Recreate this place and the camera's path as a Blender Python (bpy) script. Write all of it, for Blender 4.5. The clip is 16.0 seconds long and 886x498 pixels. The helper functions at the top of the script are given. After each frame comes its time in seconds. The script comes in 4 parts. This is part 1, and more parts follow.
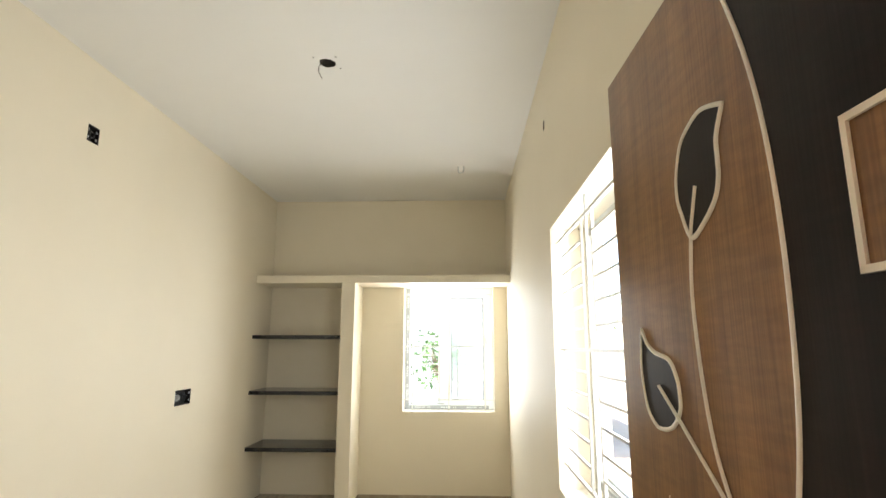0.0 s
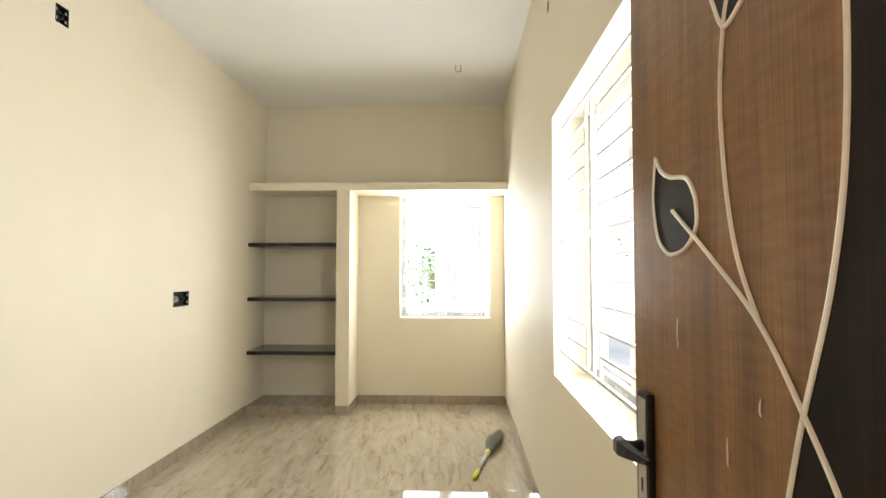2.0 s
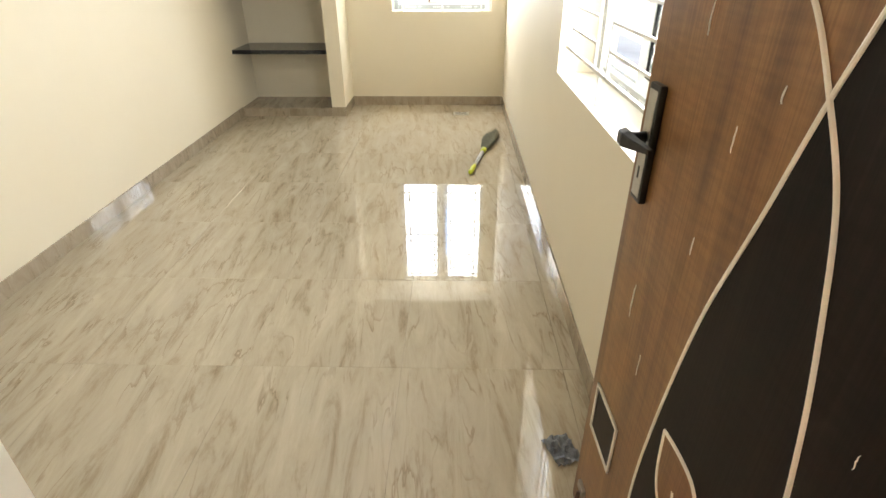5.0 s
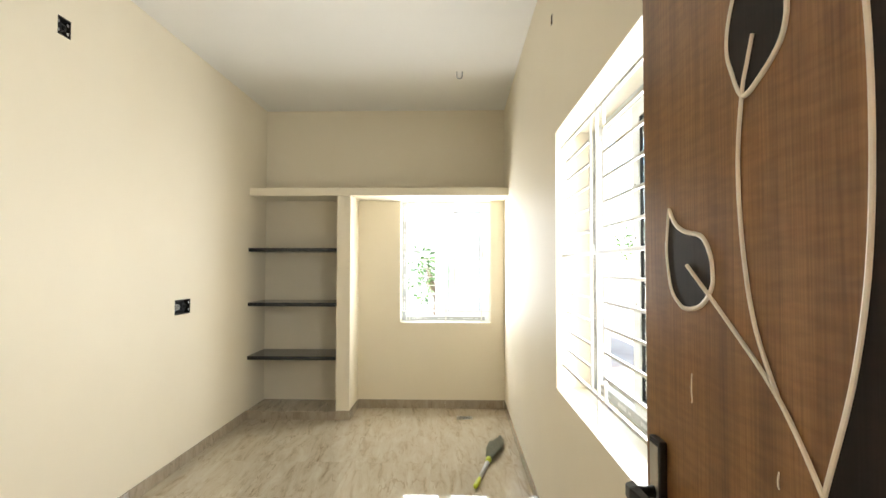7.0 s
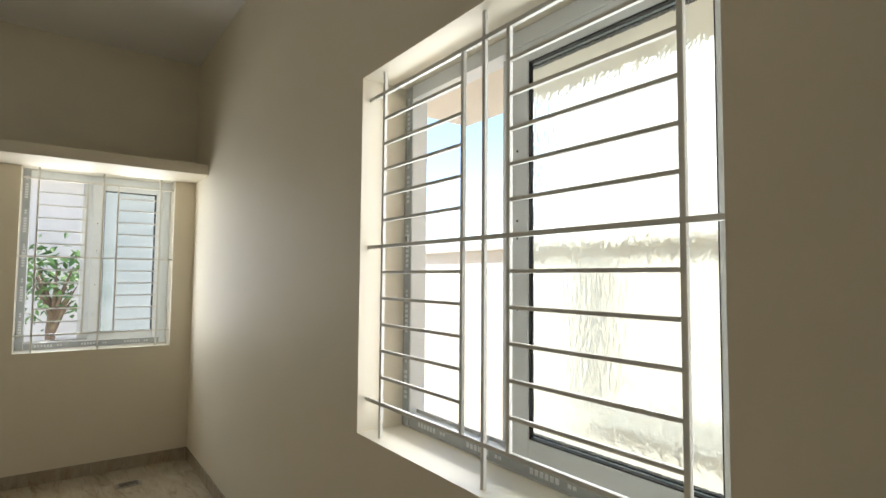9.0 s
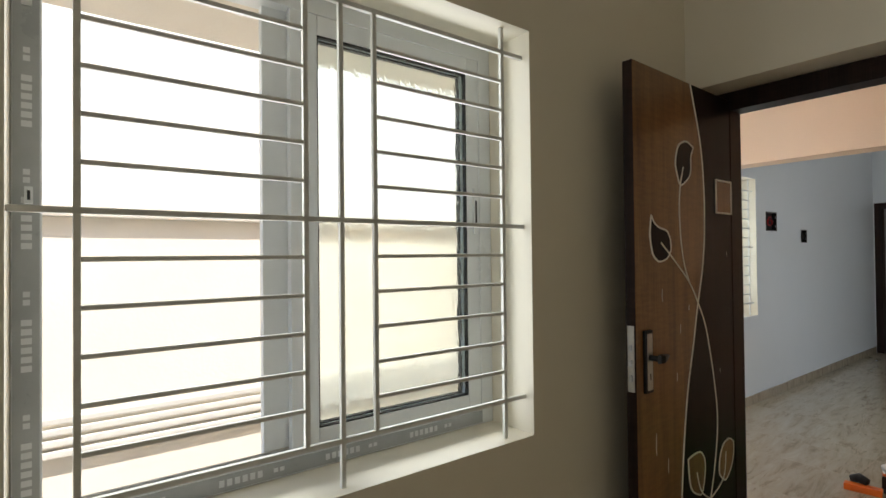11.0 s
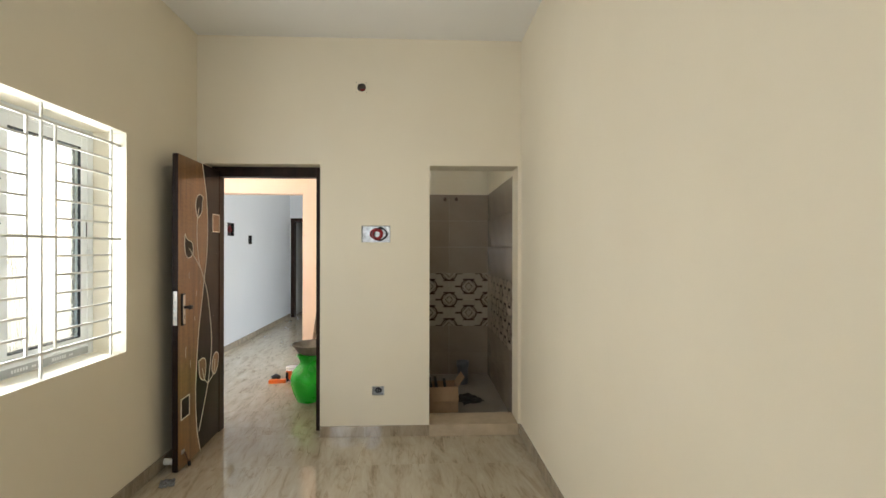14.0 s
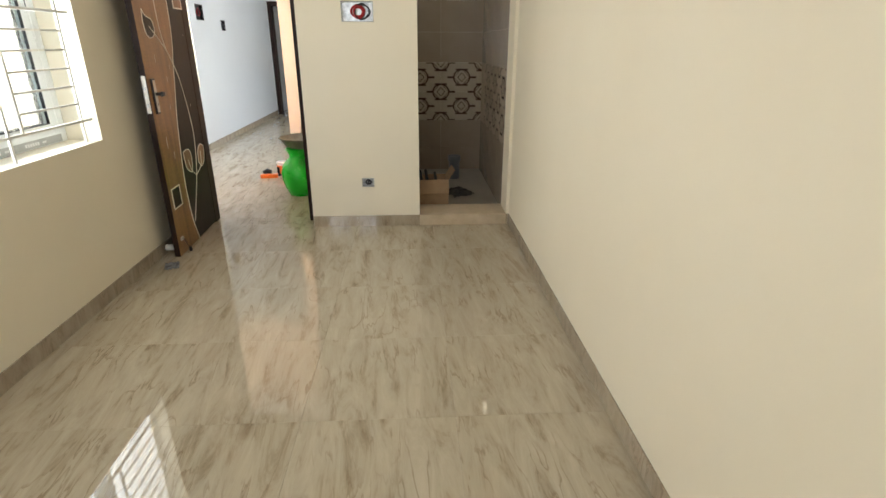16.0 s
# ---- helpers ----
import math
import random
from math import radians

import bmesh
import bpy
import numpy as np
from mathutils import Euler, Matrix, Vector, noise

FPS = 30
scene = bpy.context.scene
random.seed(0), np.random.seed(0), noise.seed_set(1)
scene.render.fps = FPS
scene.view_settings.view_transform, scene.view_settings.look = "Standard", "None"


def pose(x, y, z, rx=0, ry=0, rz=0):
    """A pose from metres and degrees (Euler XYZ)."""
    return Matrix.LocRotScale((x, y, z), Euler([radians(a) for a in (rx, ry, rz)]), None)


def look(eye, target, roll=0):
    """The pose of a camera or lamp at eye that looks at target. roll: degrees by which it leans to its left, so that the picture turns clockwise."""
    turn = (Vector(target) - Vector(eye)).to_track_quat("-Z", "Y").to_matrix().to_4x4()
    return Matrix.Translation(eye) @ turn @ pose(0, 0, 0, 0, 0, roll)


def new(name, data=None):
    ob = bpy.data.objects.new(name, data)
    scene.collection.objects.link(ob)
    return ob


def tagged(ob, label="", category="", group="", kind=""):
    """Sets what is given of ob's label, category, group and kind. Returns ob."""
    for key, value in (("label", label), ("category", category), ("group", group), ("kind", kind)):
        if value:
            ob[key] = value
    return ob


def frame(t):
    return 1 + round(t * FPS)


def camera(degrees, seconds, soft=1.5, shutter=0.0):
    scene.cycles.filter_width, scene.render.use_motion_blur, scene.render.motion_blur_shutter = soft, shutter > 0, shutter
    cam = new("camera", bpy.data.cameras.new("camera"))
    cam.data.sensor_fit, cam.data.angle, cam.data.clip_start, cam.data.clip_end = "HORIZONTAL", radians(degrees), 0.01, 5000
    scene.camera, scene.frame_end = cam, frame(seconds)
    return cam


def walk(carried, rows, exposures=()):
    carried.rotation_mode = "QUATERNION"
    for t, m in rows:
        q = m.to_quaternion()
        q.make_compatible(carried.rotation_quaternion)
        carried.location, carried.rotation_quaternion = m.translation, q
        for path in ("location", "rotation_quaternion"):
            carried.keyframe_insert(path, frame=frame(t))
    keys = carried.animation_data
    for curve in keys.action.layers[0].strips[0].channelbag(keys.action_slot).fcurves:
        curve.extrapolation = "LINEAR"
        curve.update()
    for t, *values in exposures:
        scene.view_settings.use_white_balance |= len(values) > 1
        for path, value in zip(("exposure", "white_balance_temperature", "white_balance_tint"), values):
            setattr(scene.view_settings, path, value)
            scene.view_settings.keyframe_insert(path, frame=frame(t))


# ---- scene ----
EXPOSURES = [(0.0, 3.20), (0.5, 2.95), (1.0, 2.80), (1.5, 2.95), (2.0, 3.45), (2.5, 3.65), (3.2, 3.70), (5.3, 3.58), (6.5, 3.45), (7.0, 3.40), (7.5, 3.00),
             (8.0, 2.55), (8.2, 2.40), (10.3, 1.05), (10.7, 1.15), (11.0, 1.50), (11.5, 2.05), (12.0, 2.87), (12.5, 2.75), (13.5, 2.80), (15.0, 2.84), (16.0, 3.08)]
cam = camera(80.6, 16.0)
PATH = [
    (0, (2.035, -0.443, 1.516), (1.957, 1.521, 1.884), 0.1),
    (0.5, (2.040, -0.452, 1.530), (1.965, 1.483, 2.037), 0.2),
    (1, (2.026, -0.437, 1.509), (1.957, 1.484, 2.061), 0.1),
    (1.5, (2.024, -0.397, 1.443), (1.962, 1.554, 1.881), 0.0),
    (2, (2.027, -0.359, 1.363), (1.963, 1.639, 1.444), 0.0),
    (2.5, (2.011, -0.32, 1.288), (1.953, 1.644, 0.913), -0.1),
    (3, (2.012, -0.285, 1.212), (1.953, 1.532, 0.379), -0.6),
    (3.2, (2.002, -0.291, 1.193), (1.948, 1.444, 0.2), -0.7),
    (4.2, (2.000, -0.325, 1.200), (1.955, 1.115, -0.19), -0.4),
    (5.3, (2.006, -0.354, 1.398), (1.968, 1.516, 0.688), -0.1),
    (5.5, (2.018, -0.362, 1.415), (1.977, 1.566, 0.884), 0.0),
    (6, (2.013, -0.395, 1.455), (1.972, 1.598, 1.284), 0.0),
    (6.5, (2.014, -0.395, 1.46), (1.967, 1.605, 1.483), 0.1),
    (7, (1.997, -0.37, 1.452), (1.943, 1.628, 1.518), 0.1),
    (7.5, (1.957, -0.32, 1.442), (1.988, 1.678, 1.511), 0.0),
    (8, (1.885, -0.157, 1.427), (2.164, 1.823, 1.492), 0.0),
    (8.2, (1.846, -0.043, 1.42), (2.262, 1.912, 1.488), 0.0),
    (10.3, (1.348, 1.687, 1.378), (3.343, 1.562, 1.457), -0.6),
    (10.5, (1.370, 1.843, 1.386), (3.317, 1.384, 1.426), -0.7),
    (11, (1.362, 2.172, 1.414), (2.948, 0.955, 1.441), -0.6),
    (11.5, (1.179, 2.454, 1.412), (2.278, 0.783, 1.432), -0.5),
    (12, (0.953, 2.825, 1.424), (1.541, 0.913, 1.44), -0.2),
    (12.5, (0.844, 3.225, 1.462), (1.056, 1.237, 1.472), 0.0),
    (13, (0.782, 3.605, 1.458), (0.781, 1.605, 1.467), 0.1),
    (13.5, (0.777, 3.88, 1.455), (0.719, 1.881, 1.457), 0.0),
    (14, (0.805, 4.056, 1.452), (0.71, 2.059, 1.451), 0.1),
    (14.5, (0.792, 4.099, 1.457), (0.695, 2.101, 1.452), 0.1),
    (15, (0.813, 4.073, 1.435), (0.678, 2.08, 1.351), 0.0),
    (15.5, (0.808, 4.024, 1.394), (0.678, 2.063, 1.024), 0.2),
    (16, (0.760, 3.992, 1.364), (0.653, 2.134, 0.630), 0.2),
]
walk(cam, [(t, look(eye, aim, roll)) for t, eye, aim, roll in PATH], exposures=EXPOSURES)

# ---- world and sun ----
SUN_UP, SUN_TURN = radians(66), radians(-62)
world = bpy.data.worlds.new("world")
scene.world = world
world.use_nodes = True
sky = world.node_tree.nodes.new("ShaderNodeTexSky")
sky.sky_type, sky.sun_disc, sky.sun_elevation, sky.sun_rotation = "NISHITA", False, SUN_UP, SUN_TURN
back = world.node_tree.nodes["Background"]
world.node_tree.links.new(sky.outputs[0], back.inputs[0])
back.inputs[1].default_value = 0.12
sun = new("sun", bpy.data.lights.new("sun", "SUN"))
sun.data.energy, sun.data.angle, sun.data.color = 3.0, radians(0.5), (1, 0.95, 0.87)
to_sun = Vector((math.sin(SUN_TURN) * math.cos(SUN_UP), math.cos(SUN_TURN) * math.cos(SUN_UP), math.sin(SUN_UP)))
sun.matrix_world = look(to_sun * 30, (0, 0, 0))


def window_light(name, m, width, height, watts):
    """An area lamp that adds to the sky's light in one opening."""
    lamp = new(name, bpy.data.lights.new(name, "AREA"))
    lamp.data.shape, lamp.data.size, lamp.data.size_y = "RECTANGLE", width, height
    lamp.data.energy, lamp.data.color = watts, (0.94, 0.975, 1.0)
    lamp.matrix_world = m
    return lamp


# each side of the middle stile, just behind the grille
for y0, y1 in ((1.00, 1.52), (1.66, 2.18)):
    window_light("sky_light_side", pose(2.585, (y0 + y1) / 2, 1.486, 0, 90, 0), 1.20, y1 - y0, 1.3)
for x0, x1 in ((1.45, 1.81), (1.94, 2.30)):
    window_light("sky_light_alcove", pose((x0 + x1) / 2, 5.077, 1.503, -90, 0, 0), x1 - x0, 1.20, 1.8)
window_light("sky_light_hall_window", pose(3.76, -2.85, 1.47, 0, 90, 0), 1.28, 0.78, 3.5)
# fill lamp in the added west opening, sized for the hall's brightness
window_light("fill_light_hall", pose(-0.61, -3.85, 1.05, 0, -90, 0), 2.08, 0.48, 7.5)
# fill lamp in an invented foyer opening, to brighten the peach wall
window_light("fill_light_foyer", pose(3.125, 0.0, 1.6, -90, 0, 0), 0.43, 0.98, 7.0)
# fill lamp in the added bathroom opening, hidden above the door head
window_light("fill_light_bath", pose(-0.26, -0.70, 2.58, 0, -90, 0), 0.38, 0.48, 0.9)


# ---- materials ----
def mat(name, colour, rough=0.6, metal=0.0):
    m = bpy.data.materials.new(name)
    m.use_nodes = True
    p = m.node_tree.nodes["Principled BSDF"]
    p.inputs["Base Color"].default_value = (*colour, 1)
    p.inputs["Roughness"].default_value = rough
    p.inputs["Metallic"].default_value = metal
    return m, m.node_tree.nodes, m.node_tree.links, p


def node(nodes, kind, **sets):
    n = nodes.new("ShaderNode" + kind)
    for key, value in sets.items():
        n.inputs[key.replace("_", " ")].default_value = value
    return n


def ramp(nodes, links, source, stops):
    r = nodes.new("ShaderNodeValToRGB")
    e = r.color_ramp.elements
    while len(e) < len(stops):
        e.new(0.5)
    for el, (pos, col) in zip(e, stops):
        el.position, el.color = pos, (*col, 1)
    links.new(source, r.inputs[0])
    return r


def coords(nodes, links, scale=(1, 1, 1), turn=(0, 0, 0), shuffle=False):
    tc = nodes.new("ShaderNodeTexCoord")
    mp = nodes.new("ShaderNodeMapping")
    mp.inputs["Scale"].default_value, mp.inputs["Rotation"].default_value = scale, turn
    src = tc.outputs["Object"]
    if shuffle:
        info = nodes.new("ShaderNodeObjectInfo")
        mul = nodes.new("ShaderNodeVectorMath")
        mul.operation = "SCALE"
        mul.inputs[0].default_value = (37.0, 53.0, 71.0)
        links.new(info.outputs["Random"], mul.inputs["Scale"])
        add = nodes.new("ShaderNodeVectorMath")
        links.new(src, add.inputs[0])
        links.new(mul.outputs[0], add.inputs[1])
        src = add.outputs[0]
    links.new(src, mp.inputs[0])
    return mp.outputs[0]


def bump(nodes, links, p, height, strength, dist):
    b = nodes.new("ShaderNodeBump")
    b.inputs["Strength"].default_value, b.inputs["Distance"].default_value = strength, dist
    links.new(height, b.inputs["Height"])
    links.new(b.outputs[0], p.inputs["Normal"])


def mottled(name, a, b, scale=3.0, rough=0.6, metal=0.0, grain=180.0, relief=0.15, stretch=(1, 1, 1)):
    """A surface with broad mottling between two colours and a fine grain in relief."""
    m, n, l, p = mat(name, a, rough, metal)
    v = coords(n, l, stretch)
    big = node(n, "TexNoise", Scale=scale, Detail=5.0, Roughness=0.6)
    l.new(v, big.inputs["Vector"])
    r = ramp(n, l, big.outputs[0], [(0.3, a), (0.7, b)])
    l.new(r.outputs[0], p.inputs["Base Color"])
    fine = node(n, "TexNoise", Scale=grain, Detail=3.0)
    l.new(v, fine.inputs["Vector"])
    bump(n, l, p, fine.outputs[0], relief, 0.002)
    rr = n.new("ShaderNodeMapRange")
    rr.inputs["To Min"].default_value, rr.inputs["To Max"].default_value = max(0, rough - 0.08), min(1, rough + 0.08)
    l.new(big.outputs[0], rr.inputs[0])
    l.new(rr.outputs[0], p.inputs["Roughness"])
    return m


def marble(name, light, mid, dark, rough, shuffle=True):
    """Polished vitrified tile, beige with brown streaks that run along y, a little aslant."""
    m, n, l, p = mat(name, mid, rough)
    p.inputs["Specular IOR Level"].default_value = 0.68
    v = coords(n, l, (1, 1, 1), (0, 0, radians(-5)), shuffle)
    st = n.new("ShaderNodeMapping")
    st.inputs["Scale"].default_value = (13.0, 2.4, 4.0)
    l.new(v, st.inputs[0])
    broad = node(n, "TexNoise", Scale=1.0, Detail=9.0, Roughness=0.72, Distortion=0.6)
    l.new(st.outputs[0], broad.inputs["Vector"])
    base = ramp(n, l, broad.outputs[0], [(0.28, dark), (0.46, mid), (0.68, light)])
    cl = n.new("ShaderNodeMapping")
    cl.inputs["Scale"].default_value = (9.0, 1.5, 3.0)
    l.new(v, cl.inputs[0])
    crack = node(n, "TexNoise", Scale=1.5, Detail=4.0, Roughness=0.5, Distortion=0.45)
    l.new(cl.outputs[0], crack.inputs["Vector"])
    line = ramp(n, l, crack.outputs[0], [(0.455, (0, 0, 0)), (0.485, (0.7, 0.7, 0.7)), (0.491, (1, 1, 1)), (0.499, (0, 0, 0))])
    gate = node(n, "TexNoise", Scale=4.5, Detail=2.0)
    l.new(v, gate.inputs["Vector"])
    g = ramp(n, l, gate.outputs[0], [(0.45, (0, 0, 0)), (0.62, (0.62, 0.62, 0.62))])
    mul = n.new("ShaderNodeMath")
    mul.operation = "MULTIPLY"
    l.new(line.outputs[0], mul.inputs[0])
    l.new(g.outputs[0], mul.inputs[1])
    mx = n.new("ShaderNodeMix")
    mx.data_type = "RGBA"
    l.new(mul.outputs[0], mx.inputs["Factor"])
    l.new(base.outputs[0], mx.inputs["A"])
    mx.inputs["B"].default_value = (dark[0] * 0.7, dark[1] * 0.6, dark[2] * 0.5, 1)
    l.new(mx.outputs["Result"], p.inputs["Base Color"])
    film = node(n, "TexNoise", Scale=6.0, Detail=3.0)
    l.new(v, film.inputs["Vector"])
    rr = n.new("ShaderNodeMapRange")
    rr.inputs["To Min"].default_value, rr.inputs["To Max"].default_value = rough * 0.6, rough * 1.7
    l.new(film.outputs[0], rr.inputs[0])
    l.new(rr.outputs[0], p.inputs["Roughness"])
    wave = node(n, "TexNoise", Scale=3.0, Detail=1.0)
    l.new(v, wave.inputs["Vector"])
    bump(n, l, p, wave.outputs[0], 0.012, 0.004)
    return m


def veneer(name, a, b, c, rough=0.38, gloss=0.14):
    """Wood veneer with upright grain."""
    m, n, l, p = mat(name, b, rough)
    p.inputs["Specular IOR Level"].default_value = gloss
    v = coords(n, l, (1, 1, 1))
    st = n.new("ShaderNodeMapping")
    st.inputs["Scale"].default_value = (14.0, 14.0, 0.7)
    l.new(v, st.inputs[0])
    band = node(n, "TexNoise", Scale=1.3, Detail=6.0, Roughness=0.6, Distortion=0.4)
    l.new(st.outputs[0], band.inputs["Vector"])
    r = ramp(n, l, band.outputs[0], [(0.3, a), (0.5, b), (0.7, c)])
    fs = n.new("ShaderNodeMapping")
    fs.inputs["Scale"].default_value = (260.0, 260.0, 5.0)
    l.new(v, fs.inputs[0])
    fine = node(n, "TexNoise", Scale=1.0, Detail=3.0)
    l.new(fs.outputs[0], fine.inputs["Vector"])
    mx = n.new("ShaderNodeMix")
    mx.data_type, mx.blend_type = "RGBA", "MULTIPLY"
    mx.inputs["Factor"].default_value = 0.55
    fr = ramp(n, l, fine.outputs[0], [(0.35, (0.55, 0.5, 0.45)), (0.6, (1, 1, 1))])
    l.new(r.outputs[0], mx.inputs["A"])
    l.new(fr.outputs[0], mx.inputs["B"])
    # faint cross ripple of the sliced veneer
    cs = n.new("ShaderNodeMapping")
    cs.inputs["Scale"].default_value = (16.0, 16.0, 75.0)
    l.new(v, cs.inputs[0])
    cross = node(n, "TexNoise", Scale=1.0, Detail=2.0)
    l.new(cs.outputs[0], cross.inputs["Vector"])
    cr = ramp(n, l, cross.outputs[0], [(0.38, (0.80, 0.77, 0.75)), (0.62, (1, 1, 1))])
    my = n.new("ShaderNodeMix")
    my.data_type, my.blend_type = "RGBA", "MULTIPLY"
    my.inputs["Factor"].default_value = 0.9
    l.new(mx.outputs["Result"], my.inputs["A"])
    l.new(cr.outputs[0], my.inputs["B"])
    l.new(my.outputs["Result"], p.inputs["Base Color"])
    bump(n, l, p, fine.outputs[0], 0.12, 0.001)
    return m


CREAM = mottled("cream wall paint", (0.828, 0.752, 0.60), (0.858, 0.785, 0.635), 1.3, 0.58, grain=90, relief=0.10)
REVEAL = mottled("ivory window paint", (0.80, 0.74, 0.60), (0.83, 0.78, 0.65), 3.0, 0.45, grain=90, relief=0.12)
CEILING = mottled("white ceiling paint", (0.85, 0.84, 0.81), (0.88, 0.87, 0.84), 1.0, 0.7, grain=70, relief=0.12)
PEACH = mottled("peach wall paint", (0.83, 0.60, 0.42), (0.86, 0.64, 0.46), 1.2, 0.5, grain=90, relief=0.1)
HALLWHITE = mottled("pale hall paint", (0.74, 0.77, 0.80), (0.77, 0.80, 0.83), 1.2, 0.4, grain=90, relief=0.1)
CEMENT = mottled("raw cement", (0.16, 0.14, 0.12), (0.28, 0.25, 0.21), 30.0, 0.9, grain=250, relief=0.6)
GROUT = mottled("grout", (0.46, 0.40, 0.32), (0.52, 0.46, 0.37), 20.0, 0.8)
FLOOR_TILE = marble("polished floor tile", (0.545, 0.478, 0.367), (0.455, 0.39, 0.287), (0.245, 0.188, 0.115), 0.02)
SKIRT_TILE = marble("skirting tile", (0.46, 0.39, 0.295), (0.37, 0.305, 0.225), (0.24, 0.185, 0.125), 0.04)
SILL_TILE = mottled("dusty sill tile", (0.42, 0.33, 0.22), (0.58, 0.47, 0.34), 7.0, 0.55, grain=120, relief=0.3)
BATH_TILE = mottled("bath wall tile", (0.32, 0.255, 0.195), (0.38, 0.31, 0.24), 2.5, 0.14, relief=0.02)
DECOR_TILE = mottled("decor bath tile", (0.43, 0.36, 0.28), (0.52, 0.44, 0.35), 6.0, 0.14, relief=0.02)
MOTIF = mottled("brown glaze", (0.05, 0.022, 0.014), (0.09, 0.043, 0.027), 20.0, 0.15, relief=0.02)
BATH_FLOOR = mottled("bath floor tile", (0.30, 0.27, 0.23), (0.38, 0.34, 0.29), 4.0, 0.45)
GRANITE = mottled("black granite", (0.010, 0.010, 0.011), (0.022, 0.021, 0.022), 60.0, 0.14, relief=0.02)
TEAK = veneer("teak veneer", (0.19, 0.088, 0.031), (0.29, 0.143, 0.050), (0.385, 0.200, 0.072), 0.30, 0.45)
WENGE = veneer("wenge veneer", (0.008, 0.005, 0.004), (0.014, 0.008, 0.0065), (0.022, 0.013, 0.010), 0.4)
DOORFRAME = veneer("dark frame wood", (0.016, 0.009, 0.007), (0.028, 0.014, 0.010), (0.04, 0.02, 0.014), 0.4)
BEAD = mottled("cream beading", (0.82, 0.78, 0.68), (0.87, 0.84, 0.75), 12.0, 0.35, relief=0.03)
UPVC = mottled("white window plastic", (0.76, 0.79, 0.80), (0.80, 0.83, 0.84), 4.0, 0.3, relief=0.02)
TAPE = mottled("grey protective film", (0.36, 0.38, 0.39), (0.44, 0.46, 0.47), 9.0, 0.3, relief=0.1)
TAPEMARK = mat("pale print", (0.72, 0.74, 0.75), 0.5)[0]
GASKET = mat("black gasket", (0.012, 0.013, 0.014), 0.5)[0]
BARPAINT = mottled("grille paint", (0.70, 0.69, 0.64), (0.78, 0.77, 0.72), 30.0, 0.4, relief=0.1)
BLACKMETAL = mottled("blackened metal", (0.015, 0.013, 0.012), (0.03, 0.027, 0.024), 30.0, 0.35, 0.6, relief=0.05)
STEEL = mottled("brushed steel", (0.50, 0.49, 0.46), (0.62, 0.61, 0.58), 30.0, 0.32, 0.9, relief=0.05)
GALVA = mottled("galvanised sheet", (0.30, 0.31, 0.33), (0.66, 0.68, 0.70), 40.0, 0.35, 0.9, relief=0.2)
REDWIRE = mat("red cable", (0.36, 0.012, 0.015), 0.35)[0]
BLACKWIRE = mat("black cable", (0.02, 0.02, 0.022), 0.4)[0]
RUST = mottled("rusty iron", (0.10, 0.05, 0.03), (0.22, 0.15, 0.11), 60.0, 0.7, 0.4, relief=0.4)
GREENPLASTIC = mottled("green plastic", (0.012, 0.48, 0.028), (0.02, 0.56, 0.04), 5.0, 0.28, relief=0.05)
TUB = mottled("dusty grey rubber", (0.17, 0.155, 0.13), (0.27, 0.25, 0.21), 14.0, 0.75, relief=0.4)
ORANGE = mottled("orange plastic", (0.85, 0.15, 0.015), (0.90, 0.20, 0.03), 8.0, 0.35, relief=0.05)
WHITEPLASTIC = mottled("white plastic", (0.75, 0.74, 0.71), (0.82, 0.81, 0.78), 8.0, 0.35, relief=0.05)
GREYPIPE = mottled("grey pvc", (0.12, 0.13, 0.15), (0.18, 0.19, 0.21), 8.0, 0.4, relief=0.05)
CARD = mottled("cardboard", (0.36, 0.23, 0.13), (0.44, 0.29, 0.17), 10.0, 0.8, relief=0.2)
BLACKSHEET = mottled("black sheet", (0.015, 0.015, 0.015), (0.03, 0.03, 0.03), 14.0, 0.6, relief=0.3)
GRASS = mottled("broom grass", (0.13, 0.13, 0.085), (0.24, 0.235, 0.165), 60.0, 0.8, relief=0.5)
LIME = mottled("lime plastic", (0.55, 0.62, 0.02), (0.62, 0.70, 0.04), 12.0, 0.35, relief=0.05)
GREYPLASTIC = mottled("pale grey sleeve", (0.45, 0.45, 0.44), (0.58, 0.58, 0.56), 25.0, 0.4, relief=0.05)
STICK = mottled("old stick", (0.20, 0.13, 0.08), (0.32, 0.22, 0.14), 30.0, 0.8, relief=0.4)
SCRAP = mottled("crumpled dark foil", (0.03, 0.033, 0.04), (0.22, 0.23, 0.25), 22.0, 0.35, relief=0.6)
OUTWALL = mottled("outer wall paint", (0.78, 0.72, 0.62), (0.82, 0.77, 0.68), 0.8, 0.8, grain=60, relief=0.3)
CONCRETE = mottled("pale concrete", (0.58, 0.56, 0.52), (0.66, 0.64, 0.60), 1.2, 0.9, grain=50, relief=0.4)
SOIL = mottled("dry ground", (0.26, 0.21, 0.15), (0.36, 0.30, 0.22), 0.6, 0.95, grain=30, relief=0.6)
REDPAINT = mottled("red gate paint", (0.45, 0.03, 0.03), (0.55, 0.05, 0.04), 9.0, 0.4)
BARK = mottled("bark", (0.10, 0.07, 0.045), (0.2, 0.15, 0.1), 14.0, 0.9, relief=0.8)


